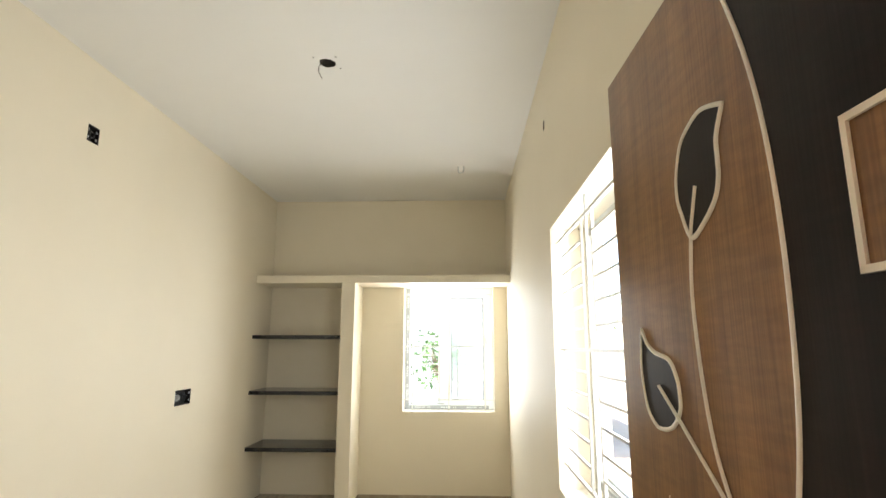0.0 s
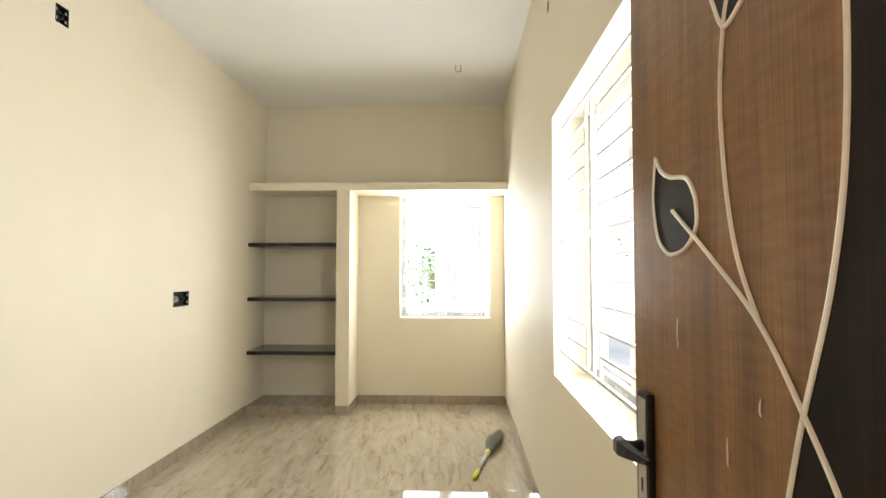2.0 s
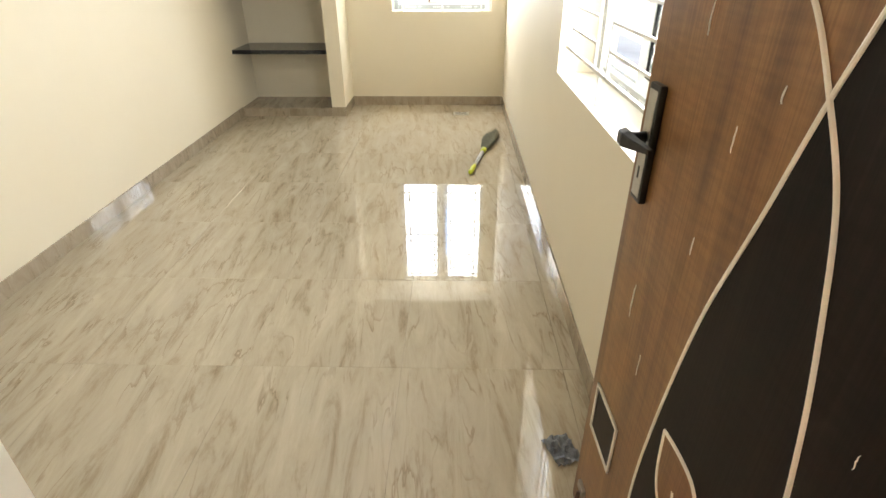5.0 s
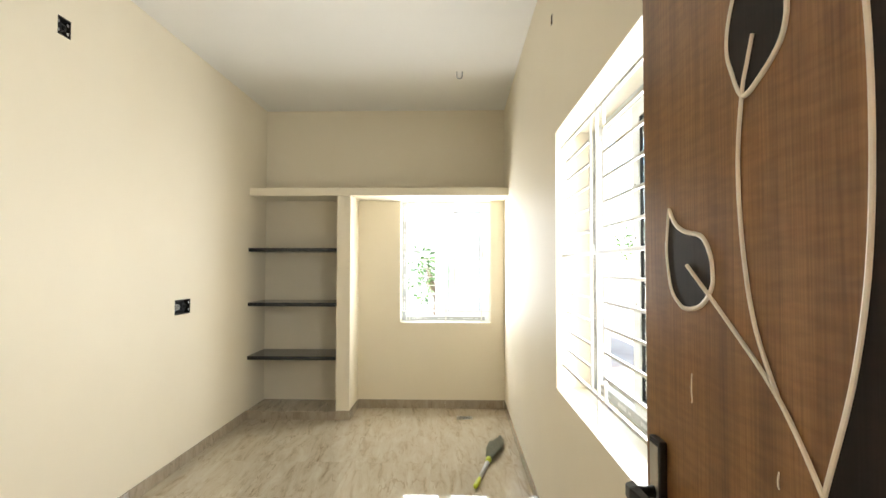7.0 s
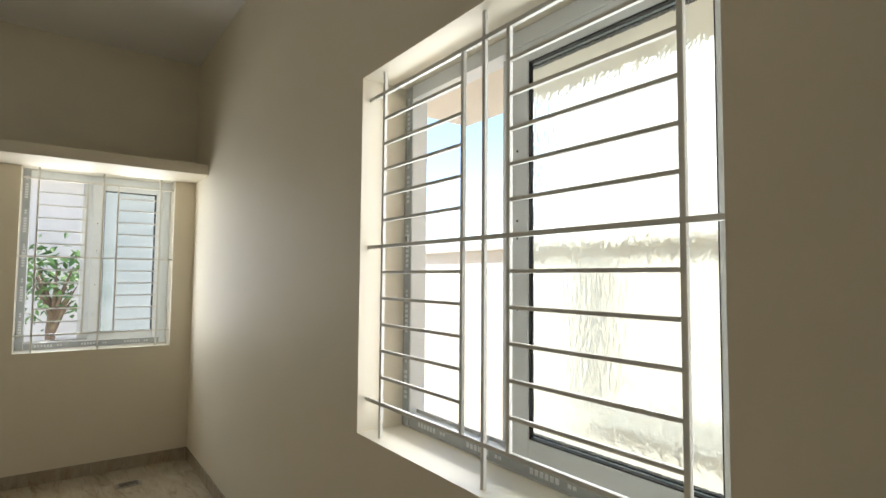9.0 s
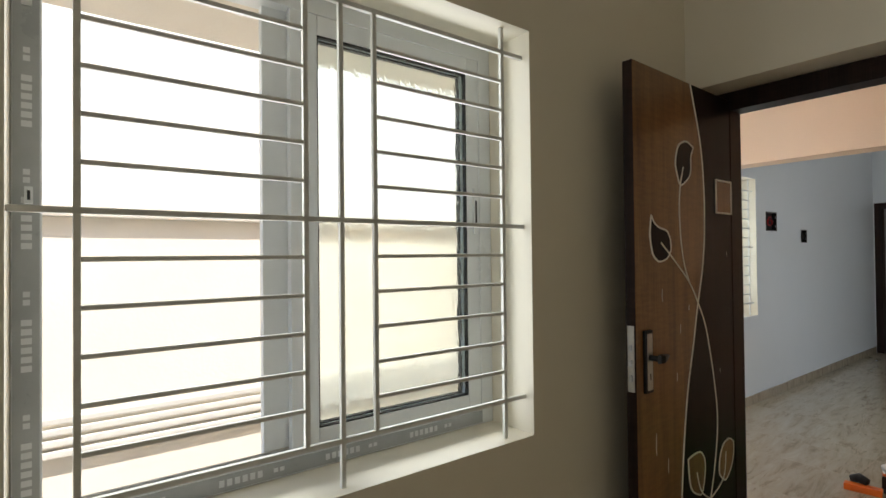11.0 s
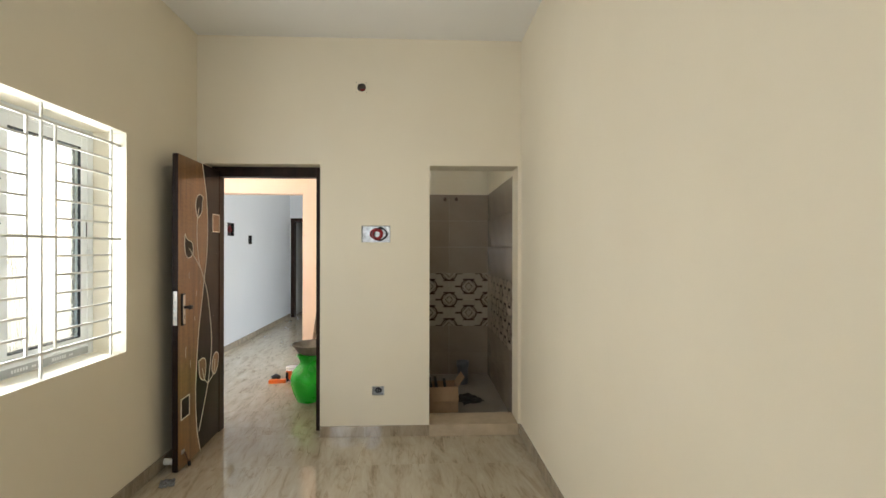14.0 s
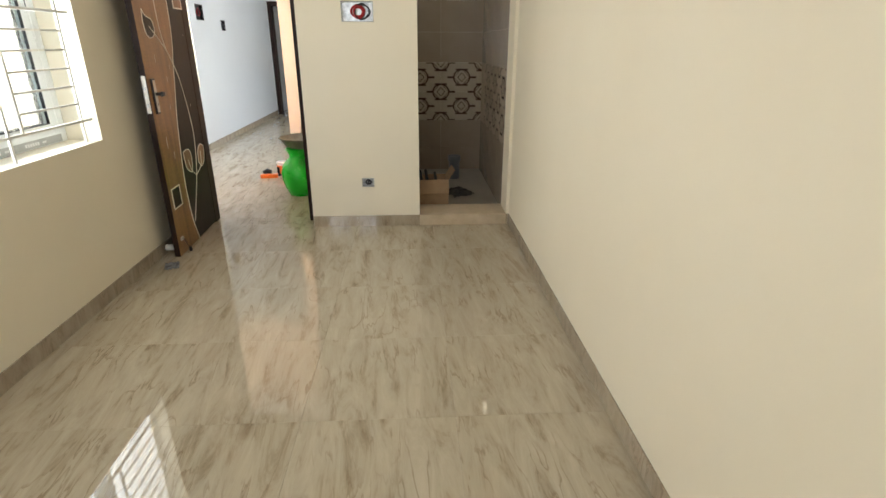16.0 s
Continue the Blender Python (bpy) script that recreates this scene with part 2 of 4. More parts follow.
def leaf_material():
    m, n, l, p = mat("leaves", (0.06, 0.14, 0.03), 0.5)
    geo = n.new("ShaderNodeNewGeometry")
    r = ramp(n, l, geo.outputs["Random Per Island"], [(0.0, (0.035, 0.09, 0.018)), (1.0, (0.10, 0.20, 0.045))])
    l.new(r.outputs[0], p.inputs["Base Color"])
    p.inputs["Transmission Weight"].default_value = 0.0
    return m


def glass_material(name, rough, relief):
    m, n, l, p = mat(name, (0.86, 0.96, 0.95), rough)
    p.inputs["Transmission Weight"].default_value = 1.0
    p.inputs["IOR"].default_value = 1.45
    if relief:
        v = coords(n, l, (1, 1, 0.35))
        w = node(n, "TexNoise", Scale=70.0, Detail=2.0)
        l.new(v, w.inputs["Vector"])
        bump(n, l, p, w.outputs[0], relief, 0.004)
    return m


LEAVES = leaf_material()
FROSTED = glass_material("figured glass", 0.10, 0.55)


# ---- builders ----
def add_box(bm, x0, y0, z0, x1, y1, z1, bevel=0.0):
    r = bmesh.ops.create_cube(bm, size=1)
    for v in r["verts"]:
        v.co = Vector((x0 + (v.co.x + 0.5) * (x1 - x0), y0 + (v.co.y + 0.5) * (y1 - y0), z0 + (v.co.z + 0.5) * (z1 - z0)))
    if bevel:
        edges = list({e for v in r["verts"] for e in v.link_edges})
        bmesh.ops.bevel(bm, geom=edges, offset=bevel, segments=2, profile=0.7, affect="EDGES")
    return bm


def box_bm(*a, bevel=0.0):
    return add_box(bmesh.new(), *a, bevel=bevel)


def link_bm(name, bm, material, smooth=False):
    me = bpy.data.meshes.new(name)
    if smooth:
        for f in bm.faces:
            f.smooth = True
    bm.to_mesh(me)
    bm.free()
    for m in material if isinstance(material, (list, tuple)) else [material]:
        me.materials.append(m)
    return new(name, me)


def part(name, bm, material, parent, label="", smooth=False):
    ob = link_bm(name, bm, material, smooth)
    ob.parent = parent
    if label:
        ob["label"] = label
    return ob


def thing(name, m, label, category, group="", kind=""):
    ob = new(name)
    ob.empty_display_size = 0.1
    ob.matrix_world = m
    return tagged(ob, label, category, group, kind)


def structure(ob, label="", category=""):
    return tagged(ob, label, category, kind="structure")


def tube(bm, pts, radius, sides=8, closed=False):
    """A round bar along a line of points; radius may be one for each point."""
    pts = [Vector(p) for p in pts]
    rings = []
    for i, p in enumerate(pts):
        a, b = pts[max(0, i - 1)], pts[min(len(pts) - 1, i + 1)]
        if closed:
            a, b = pts[i - 1], pts[(i + 1) % len(pts)]
        d = (b - a).normalized()
        u = d.cross(Vector((0.31, 0.17, 0.93)))
        u = u.normalized() if u.length > 1e-4 else Vector((1, 0, 0))
        w = d.cross(u)
        r = radius[i] if isinstance(radius, (list, tuple)) else radius
        rings.append([bm.verts.new(p + r * (math.cos(k * math.tau / sides) * u + math.sin(k * math.tau / sides) * w)) for k in range(sides)])
    n = len(rings)
    for i in range(n if closed else n - 1):
        a, b = rings[i], rings[(i + 1) % n]
        for k in range(sides):
            bm.faces.new((a[k], a[(k + 1) % sides], b[(k + 1) % sides], b[k]))
    if not closed:
        bm.faces.new(rings[0][::-1])
        bm.faces.new(rings[-1])
    return bm


def lathe(bm, profile, sides=40, centre=(0, 0, 0)):
    c = Vector(centre)
    rings = [[bm.verts.new(c + Vector((r * math.cos(k * math.tau / sides), r * math.sin(k * math.tau / sides), z))) for k in range(sides)] for r, z in profile]
    for a, b in zip(rings, rings[1:]):
        for k in range(sides):
            bm.faces.new((a[k], a[(k + 1) % sides], b[(k + 1) % sides], b[k]))
    return bm


def smooth_line(pts, closed=False, steps=8):
    """A rounded line through a few control points."""
    out, n = [], len(pts)
    for i in range(n if closed else n - 1):
        p = [Vector(pts[(i + k) % n] if closed else pts[min(max(i + k, 0), n - 1)]) for k in (-1, 0, 1, 2)]
        for s in range(steps):
            t = s / steps
            out.append(0.5 * (2 * p[1] + (p[2] - p[0]) * t + (2 * p[0] - 5 * p[1] + 4 * p[2] - p[3]) * t * t + (3 * p[1] - p[0] - 3 * p[2] + p[3]) * t ** 3))
    if not closed:
        out.append(Vector(pts[-1]))
    return out


def slab(name, axis, c0, c1, a0, a1, b0, b1, mats, holes=(), low=(), high=(), depth=0.06):
    """A wall or ceiling c0 to c1 thick. holes go through; low and high are recesses in its c0 and c1 faces.
    mats: of the c0 face, the c1 face, the edges of the holes, the recesses."""
    bm = bmesh.new()

    def at(a, b, c):
        return Vector({"x": (c, a, b), "y": (a, c, b), "z": (a, b, c)}[axis])

    def quad(ps, idx):
        bm.faces.new([bm.verts.new(p) for p in ps]).material_index = idx

    for c, other, idx in ((c0, low, 0), (c1, high, 1)):
        cut = list(holes) + list(other)
        ga = sorted({a0, a1, *[v for h in cut for v in h[:2]]})
        gb = sorted({b0, b1, *[v for h in cut for v in h[2:4]]})
        for p, q in zip(ga, ga[1:]):
            for r, s in zip(gb, gb[1:]):
                if not any(h[0] <= (p + q) / 2 <= h[1] and h[2] <= (r + s) / 2 <= h[3] for h in cut):
                    quad((at(p, r, c), at(q, r, c), at(q, s, c), at(p, s, c)), idx)
    for group, ca, cb, idx in ((holes, c0, c1, 2), (low, c0, c0 + depth, 3), (high, c1, c1 - depth, 3), ([(a0, a1, b0, b1)], c0, c1, 2)):
        for h in group:
            ring = [(h[0], h[2]), (h[1], h[2]), (h[1], h[3]), (h[0], h[3])]
            for (p, r), (q, s) in zip(ring, ring[1:] + ring[:1]):
                quad((at(p, r, ca), at(q, s, ca), at(q, s, cb), at(p, r, cb)), idx)
            if idx == 3:
                quad([at(p, r, cb) for p, r in ring], idx)
    bmesh.ops.remove_doubles(bm, verts=bm.verts, dist=1e-5)
    bmesh.ops.recalc_face_normals(bm, faces=bm.faces)
    return structure(link_bm(name, bm, mats))


def plaster_ring(parent, axis, c, a, b, half, r, material, seed):
    """Fills a square recess's mouth up to an uneven round hole."""
    rnd = random.Random(seed)
    bm = bmesh.new()
    n = 32

    def at(p, q):
        return Vector({"x": (c, p, q), "y": (p, c, q), "z": (p, q, c)}[axis])

    outer, inner = [], []
    for k in range(n):
        t = (k + 0.5) * math.tau / n
        s = half / max(abs(math.cos(t)), abs(math.sin(t)))
        outer.append(bm.verts.new(at(a + s * math.cos(t), b + s * math.sin(t))))
        rr = r * rnd.uniform(0.9, 1.08)
        inner.append(bm.verts.new(at(a + rr * math.cos(t), b + rr * math.sin(t))))
    for k in range(n):
        bm.faces.new((outer[k], outer[(k + 1) % n], inner[(k + 1) % n], inner[k]))
    part("plaster_edge", bm, material, parent)


# ---- structure ----
W, D, H = 2.485, 5.025, 3.075      # bedroom: width, depth, height
T = 0.25                           # brick walls
EW = (0.962, 2.222, 0.856, 2.116)  # bedroom window: y and z
NW = (1.41, 2.34, 0.872, 2.135)    # alcove window: x and z
# the through hole is an unseen opening added to brighten the bathroom
wall_west = slab("wall_west", "x", -T, 0, -2.1, D + T, -0.1, H, [OUTWALL, CREAM, CREAM, CEMENT],
                 holes=[(-0.95, -0.45, 2.38, 2.78)], high=[(2.15, 2.24, 2.615, 2.71), (3.285, 3.50, 1.10, 1.208)], depth=0.05)
wall_north = slab("wall_north", "y", D, D + T, 0, W, -0.1, H, [CREAM, OUTWALL, REVEAL, CEMENT], holes=[NW])
wall_east = slab("wall_east", "x", W, W + T, -T, D + T, -0.1, H, [CREAM, OUTWALL, REVEAL, CEMENT], holes=[EW],
                 low=[(2.285, 2.325, 2.70, 2.755)], depth=0.05)
wall_south = slab("wall_south", "y", -T, 0, 0, W, -0.1, H, [HALLWHITE, CREAM, CREAM, CEMENT],
                  holes=[(1.558, 2.435, -0.1, 2.1), (0.024, 0.717, 0.0, 2.097)],
                  high=[(1.021, 1.242, 1.50, 1.629), (1.067, 1.159, 0.319, 0.387), (1.203, 1.283, 2.655, 2.735)], depth=0.055)
plaster_ring(wall_south, "y", 0, 1.243, 2.695, 0.04, 0.033, CREAM, 3)
ceiling = slab("ceiling", "z", H, H + 0.12, -T, W + T, -T, D + T, [CEILING, OUTWALL, CEILING, CEMENT],
               low=[(1.215, 1.345, 2.145, 2.275)], depth=0.09)
plaster_ring(ceiling, "z", H, 1.28, 2.21, 0.065, 0.045, CEILING, 5)
loft_slab = structure(link_bm("loft_slab", box_bm(0, 4.59, 2.128, W, D, 2.203, bevel=0.004), CREAM))
partition = structure(link_bm("wall_partition", box_bm(0.848, 4.59, 0, 0.978, D, 2.128, bevel=0.004), CREAM))

# bathroom shell
BX, BY = 1.40, -1.92
wall_bath_south = slab("wall_bath_south", "y", BY - 0.15, BY, 0, BX, -0.1, H, [HALLWHITE, CREAM, CREAM, CEMENT])
wall_bath_east = slab("wall_bath_east", "x", BX, BX + 0.12, -2.07, -T, -0.1, H, [CREAM, PEACH, CREAM, CEMENT])
bath_ceiling = structure(link_bm("ceiling_bath", box_bm(-T, -2.07, H, BX + 0.12, -T, H + 0.12), CEILING))
bath_floor = structure(link_bm("floor_bath", box_bm(0, BY, -0.1, BX, -T, 0.02), BATH_FLOOR))
bath_sill = structure(link_bm("threshold_bath", box_bm(0.024, -T - 0.03, 0.0, 0.717, 0.012, 0.088, bevel=0.004), SILL_TILE))

# hall shell
HX, HY = 3.5, -7.1
HWIN = (-3.25, -2.45, 0.82, 2.12)
wall_hall_east = slab("wall_hall_east", "x", HX, HX + T, HY - 2.2, -T, -0.1, H, [HALLWHITE, OUTWALL, REVEAL, CEMENT], holes=[HWIN],
                      low=[(-3.74, -3.47, 1.63, 1.82), (-4.56, -4.38, 1.52, 1.66)])
# unseen wall; its opening is added only to let the foyer fill in
wall_hall_north = slab("wall_hall_north", "y", -T, -T + 0.24, W + T, HX + T, -0.1, H, [PEACH, OUTWALL, PEACH, CEMENT], holes=[(2.9, 3.35, 1.1, 2.1)])
wall_arch = slab("wall_arch", "y", -2.3, -2.1, BX + 0.12, HX, -0.1, H, [HALLWHITE, PEACH, PEACH, CEMENT], holes=[(2.15, HX - 0.02, -0.1, 2.09)])
wall_hall_end = slab("wall_hall_end", "y", HY - 0.15, HY, -0.6, HX, -0.1, H, [HALLWHITE, HALLWHITE, HALLWHITE, CEMENT], holes=[(2.62, 3.49, -0.1, 2.09)])
# opening added out of view to light the hall; no known door
HGAP = (-4.1, -3.6, 0.0, 2.1)
wall_hall_west = slab("wall_hall_west", "x", -0.6, -0.4, HY - 2.2, -2.07, -0.1, H, [OUTWALL, HALLWHITE, HALLWHITE, CEMENT], holes=[HGAP])
wall_store = slab("wall_store", "y", HY - 2.2, HY - 2.05, -0.4, HX, -0.1, H, [OUTWALL, CREAM, CREAM, CEMENT])
ceiling_hall = structure(link_bm("ceiling_hall", box_bm(-0.6, HY - 2.2, H, HX + T, -2.07, H + 0.12), CEILING))
ceiling_foyer = structure(link_bm("ceiling_foyer", box_bm(BX + 0.12, -2.07, H, HX + T, -T, H + 0.12), CEILING))
floor = structure(link_bm("floor", box_bm(0, -T, -0.15, W, D, -0.006), GROUT))
floor_hall = structure(link_bm("floor_hall", box_bm(-0.4, HY - 2.05, -0.15, HX, -T, -0.006), GROUT))


# ---- windows ----
def bar_mesh(length, half):
    return box_bm(0, -half, -half, length, half, half, bevel=half * 0.45)


def window(name, m, width, z0, z1, label, marks):
    """Two-track sliding window set deep in its wall: u along the wall, v outwards. Both sashes stand behind the half that is far along u."""
    win = structure(thing(name, m, label, "window"))
    v0, v1, f = 0.185, 0.25, 0.05
    h = z1 - z0
    part("frame_jamb", box_bm(0.001, v0, z0, f, v1, z1, bevel=0.003), UPVC, win)
    part("frame_jamb", box_bm(width - f, v0, z0, width - 0.001, v1, z1, bevel=0.003), UPVC, win)
    part("frame_head", box_bm(f, v0, z1 - f, width - f, v1, z1 - 0.001, bevel=0.003), UPVC, win)
    part("frame_sill", box_bm(f, v0, z0 + 0.001, width - f, v1, z0 + f, bevel=0.003), UPVC, win)
    part("track", box_bm(f, v0 + 0.030, z0 + f, width - f, v0 + 0.034, z0 + f + 0.012), STEEL, win)
    # film with rows of print on the frame's inner face
    films = [(box_bm(0.004, v0 - 0.0025, z0 + 0.004, f - 0.004, v0 - 0.0005, z1 - 0.004), "film"),
             (box_bm(f, v0 - 0.0025, z0 + 0.006, width - f, v0 - 0.0005, z0 + f - 0.006), "film")]
    made = [part(n, b, TAPE, win, "grey printed protective film") for b, n in films]
    bm = bmesh.new()
    z = z0 + 0.10
    while z < z1 - 0.2:
        for k in range(6):
            add_box(bm, 0.017, v0 - 0.0034, z + k * 0.018, 0.034, v0 - 0.0026, z + k * 0.018 + 0.012)
        for k in range(2):
            add_box(bm, 0.020, v0 - 0.0034, z + 0.13 + k * 0.016, 0.031, v0 - 0.0026, z + 0.141 + k * 0.016)
        z += 0.24
    part("print_mark", bm, TAPEMARK, made[0])
    bm = bmesh.new()
    u = f + 0.06
    while u < width - 0.25:
        for k in range(6):
            add_box(bm, u + k * 0.018, v0 - 0.0034, z0 + 0.017, u + k * 0.018 + 0.012, v0 - 0.0026, z0 + 0.033)
        for k in range(2):
            add_box(bm, u + 0.13 + k * 0.016, v0 - 0.0034, z0 + 0.020, u + 0.141 + k * 0.016, v0 - 0.0026, z0 + 0.030)
        u += 0.27
    part("print_mark", bm, TAPEMARK, made[1])
    keep = part("lock_keep", box_bm(0.022, v0 - 0.010, z0 + h * 0.53, 0.036, v0 - 0.0026, z0 + h * 0.53 + 0.035, bevel=0.002), UPVC, win)
    part("keep_slot", box_bm(0.0265, v0 - 0.0112, z0 + h * 0.53 + 0.008, 0.0315, v0 - 0.0095, z0 + h * 0.53 + 0.027), GASKET, keep)
    s = 0.058
    for i, (va, vb, ua) in enumerate(((v0 + 0.004, v0 + 0.028, width * 0.445), (v0 + 0.037, v0 + 0.061, width * 0.445 - 0.062))):
        ub, za, zb = width - f + 0.008, z0 + f - 0.006, z1 - f + 0.006
        if i == 1:
            ub -= 0.002
        sl = s + 0.018
        sash = part("sash", box_bm(ua, va, za, ua + sl, vb, zb, bevel=0.004), UPVC, win)
        part("stile", box_bm(ub - s, va, za, ub, vb, zb, bevel=0.004), UPVC, sash)
        part("rail", box_bm(ua + sl, va, za, ub - s, vb, za + s, bevel=0.004), UPVC, sash)
        part("rail", box_bm(ua + sl, va, zb - s, ub - s, vb, zb, bevel=0.004), UPVC, sash)
        bm = bmesh.new()
        g = 0.004
        a, b, c, d = ua + sl, ub - s, za + s, zb - s
        for q in ((a, c, a + g, d), (b - g, c, b, d), (a, c, b, c + g), (a, d - g, b, d)):
            add_box(bm, q[0], va + 0.004, q[1], q[2], vb - 0.004, q[3])
        part("gasket", bm, GASKET, sash, "black rubber gasket")
        if i == 0:
            bm = bmesh.new()
            vm = (va + vb) / 2
            add_box(bm, a + g, vm - 0.002, c + g, b - g, vm + 0.002, d - g)
            pane = part("pane", bm, FROSTED, sash, "figured obscure glass pane")
            pane.visible_shadow = False
            lock = part("latch", box_bm(ub - 0.037, va - 0.008, z0 + h * 0.50, ub - 0.019, va, z0 + h * 0.50 + 0.15, bevel=0.003), UPVC, sash)
            part("latch_slot", box_bm(ub - 0.031, va - 0.0095, z0 + h * 0.50 + 0.03, ub - 0.025, va - 0.0075, z0 + h * 0.50 + 0.11), GASKET, lock)
            for zz in (0.36, 0.52, 0.56, 0.72):
                bm = bmesh.new()
                lathe(bm, [(0.0001, 0), (0.0035, 0), (0.0035, 0.0015), (0.0001, 0.002)], 8)
                bmesh.ops.rotate(bm, verts=bm.verts, matrix=Matrix.Rotation(radians(90), 3, "X"))
                bmesh.ops.translate(bm, verts=bm.verts, vec=(ua + s * 0.6, va, z0 + h * zz))
                part("screw", bm, GASKET, sash)
    return win


def grille(m, width, z0, z1, uprights, label):
    """Welded bars just inside the wall face: three rails let into the reveals, five uprights, rungs in the two outer bays."""
    g = thing("window_grille", m, label, "grille", "window grilles")
    v, half = 0.036, 0.0062
    rails = (z0 + 0.114, z0 + 0.648, z0 + 1.184)
    for z in rails:
        part("rail", box_bm(0.0, v - half, z - half, width, v + half, z + half, bevel=0.002), BARPAINT, g)
    for i, u in enumerate(uprights):
        lo, hi = (z0, z1) if i in (0, 2, 4) else (rails[0], rails[2])
        part("upright", box_bm(u - half, v - half * 0.9, lo, u + half, v + half * 0.9, hi, bevel=0.002), BARPAINT, g)
    step = (rails[1] - rails[0]) / 6
    for a, b in ((uprights[0], uprights[1]), (uprights[3], uprights[4])):
        bm = box_bm(a + half, -half * 0.8, -half * 0.8, b - half, half * 0.8, half * 0.8, bevel=0.0018)
        first = part("rung", bm, BARPAINT, g)
        first.location = (0, v, rails[0] + step)
        for k in list(range(2, 6)) + list(range(7, 12)):
            o = first.copy()
            scene.collection.objects.link(o)
            o.location = (0, v, rails[0] + k * step)
    return g


ME = pose(W, EW[1], 0, 0, 0, -90)
window("window_1", ME, EW[1] - EW[0], EW[2], EW[3], "white plastic sliding window with one obscure pane, half open", 4)
grille(ME, EW[1] - EW[0], EW[2], EW[3], (0.100, 0.537, 0.628, 0.722, 1.172), "ivory painted iron security grille in the side window")
MN = pose(NW[0], D, 0)
window("window_2", MN, NW[1] - NW[0], NW[2], NW[3], "white plastic sliding window in the alcove, half open", 3)
grille(MN, NW[1] - NW[0], NW[2], NW[3], (0.095, 0.375, 0.470, 0.562, 0.838), "ivory painted iron security grille in the alcove window")
MH = pose(HX, HWIN[1], 0, 0, 0, -90)
window("window_3", MH, 0.8, HWIN[2], HWIN[3], "white plastic sliding window of the hall", 3)
grille(MH, 0.8, HWIN[2], HWIN[3], (0.08, 0.32, 0.40, 0.48, 0.72), "ivory painted iron security grille in the hall window")

# sunshade over the side window
structure(link_bm("sunshade", box_bm(W + T, 0.65, 2.15, W + T + 0.5, 2.55, 2.23, bevel=0.01), OUTWALL))
structure(link_bm("sunshade", box_bm(1.1, D + T, 2.17, 2.6, D + T + 0.45, 2.25, bevel=0.01), OUTWALL))

# ---- shelves in the niche ----
for z in (1.624, 1.103, 0.595):
    sh = thing("niche_shelf", pose(0, 0, z), "polished black granite shelf built into the wall niche", "shelf", "granite shelves")
    part("slab", box_bm(0.001, 4.575, -0.036, 0.847, D - 0.001, 0, bevel=0.004), GRANITE, sh)
niche_base = structure(link_bm("niche_base", box_bm(0.001, 4.59, 0.0, 0.847, D - 0.001, 0.070), GROUT))
for x0, x1 in ((0.002, 0.60), (0.602, 0.846)):
    part("tile", box_bm(x0, 4.583, 0.070, x1, D - 0.002, 0.078, bevel=0.001), SKIRT_TILE, niche_base)
    part("tile", box_bm(x0, 4.582, 0.0, x1, 4.59, 0.069, bevel=0.001), SKIRT_TILE, niche_base)

# ---- bedroom door ----
door_frame = structure(thing("door_1", pose(1.558, -T, 0), "dark stained wooden door frame", "door frame"))
part("frame_post", box_bm(0.001, 0.0, 0, 0.058, 0.10, 2.099, bevel=0.003), DOORFRAME, door_frame)
part("frame_post", box_bm(0.815, 0.0, 0, 0.876, 0.10, 2.099, bevel=0.003), DOORFRAME, door_frame)
part("frame_head", box_bm(0.058, 0.0, 2.02, 0.815, 0.10, 2.099, bevel=0.003), DOORFRAME, door_frame)

LW, LH, LT = 0.775, 2.064, 0.036
door = thing("door_leaf", pose(2.378, -0.16, 0.0, 0, 0, 92.23), "open brown and black veneered door with inlaid leaf design", "door")
part("panel", box_bm(0, -LT, 0.008, LW, 0, LH, bevel=0.0015), TEAK, door, "teak veneer panel")
part("edge_band", box_bm(LW, -LT + 0.001, 0.008, LW + 0.002, -0.001, LH), DOORFRAME, door, "dark edge band")
part("back_veneer", box_bm(0.002, -LT - 0.002, 0.010, LW - 0.002, -LT - 0.0002, LH - 0.002), DOORFRAME, door)

FOOT, TOP = 0.010, LH - 0.002
EDGE_LINE = [(0.365, TOP), (0.292, 1.86), (0.264, 1.69), (0.264, 1.50), (0.286, 1.357), (0.333, 1.21), (0.372, 1.07), (0.430, 0.874), (0.474, 0.60), (0.486, 0.40), (0.462, 0.18), (0.40, FOOT)]


def flat_panel(outline, y0, y1):
    """A thin sheet on the door's face from an outline in u and z."""
    bm = bmesh.new()
    lo = [bm.verts.new((p[0], y0, p[1])) for p in outline]
    hi = [bm.verts.new((p[0], y1, p[1])) for p in outline]
    n = len(lo)
    bm.faces.new(lo)
    bm.faces.new(hi[::-1])
    for k in range(n):
        bm.faces.new((lo[k], hi[k], hi[(k + 1) % n], lo[(k + 1) % n]))
    bmesh.ops.recalc_face_normals(bm, faces=bm.faces)
    bmesh.ops.triangulate(bm, faces=[f for f in bm.faces if len(f.verts) > 4])
    return bm


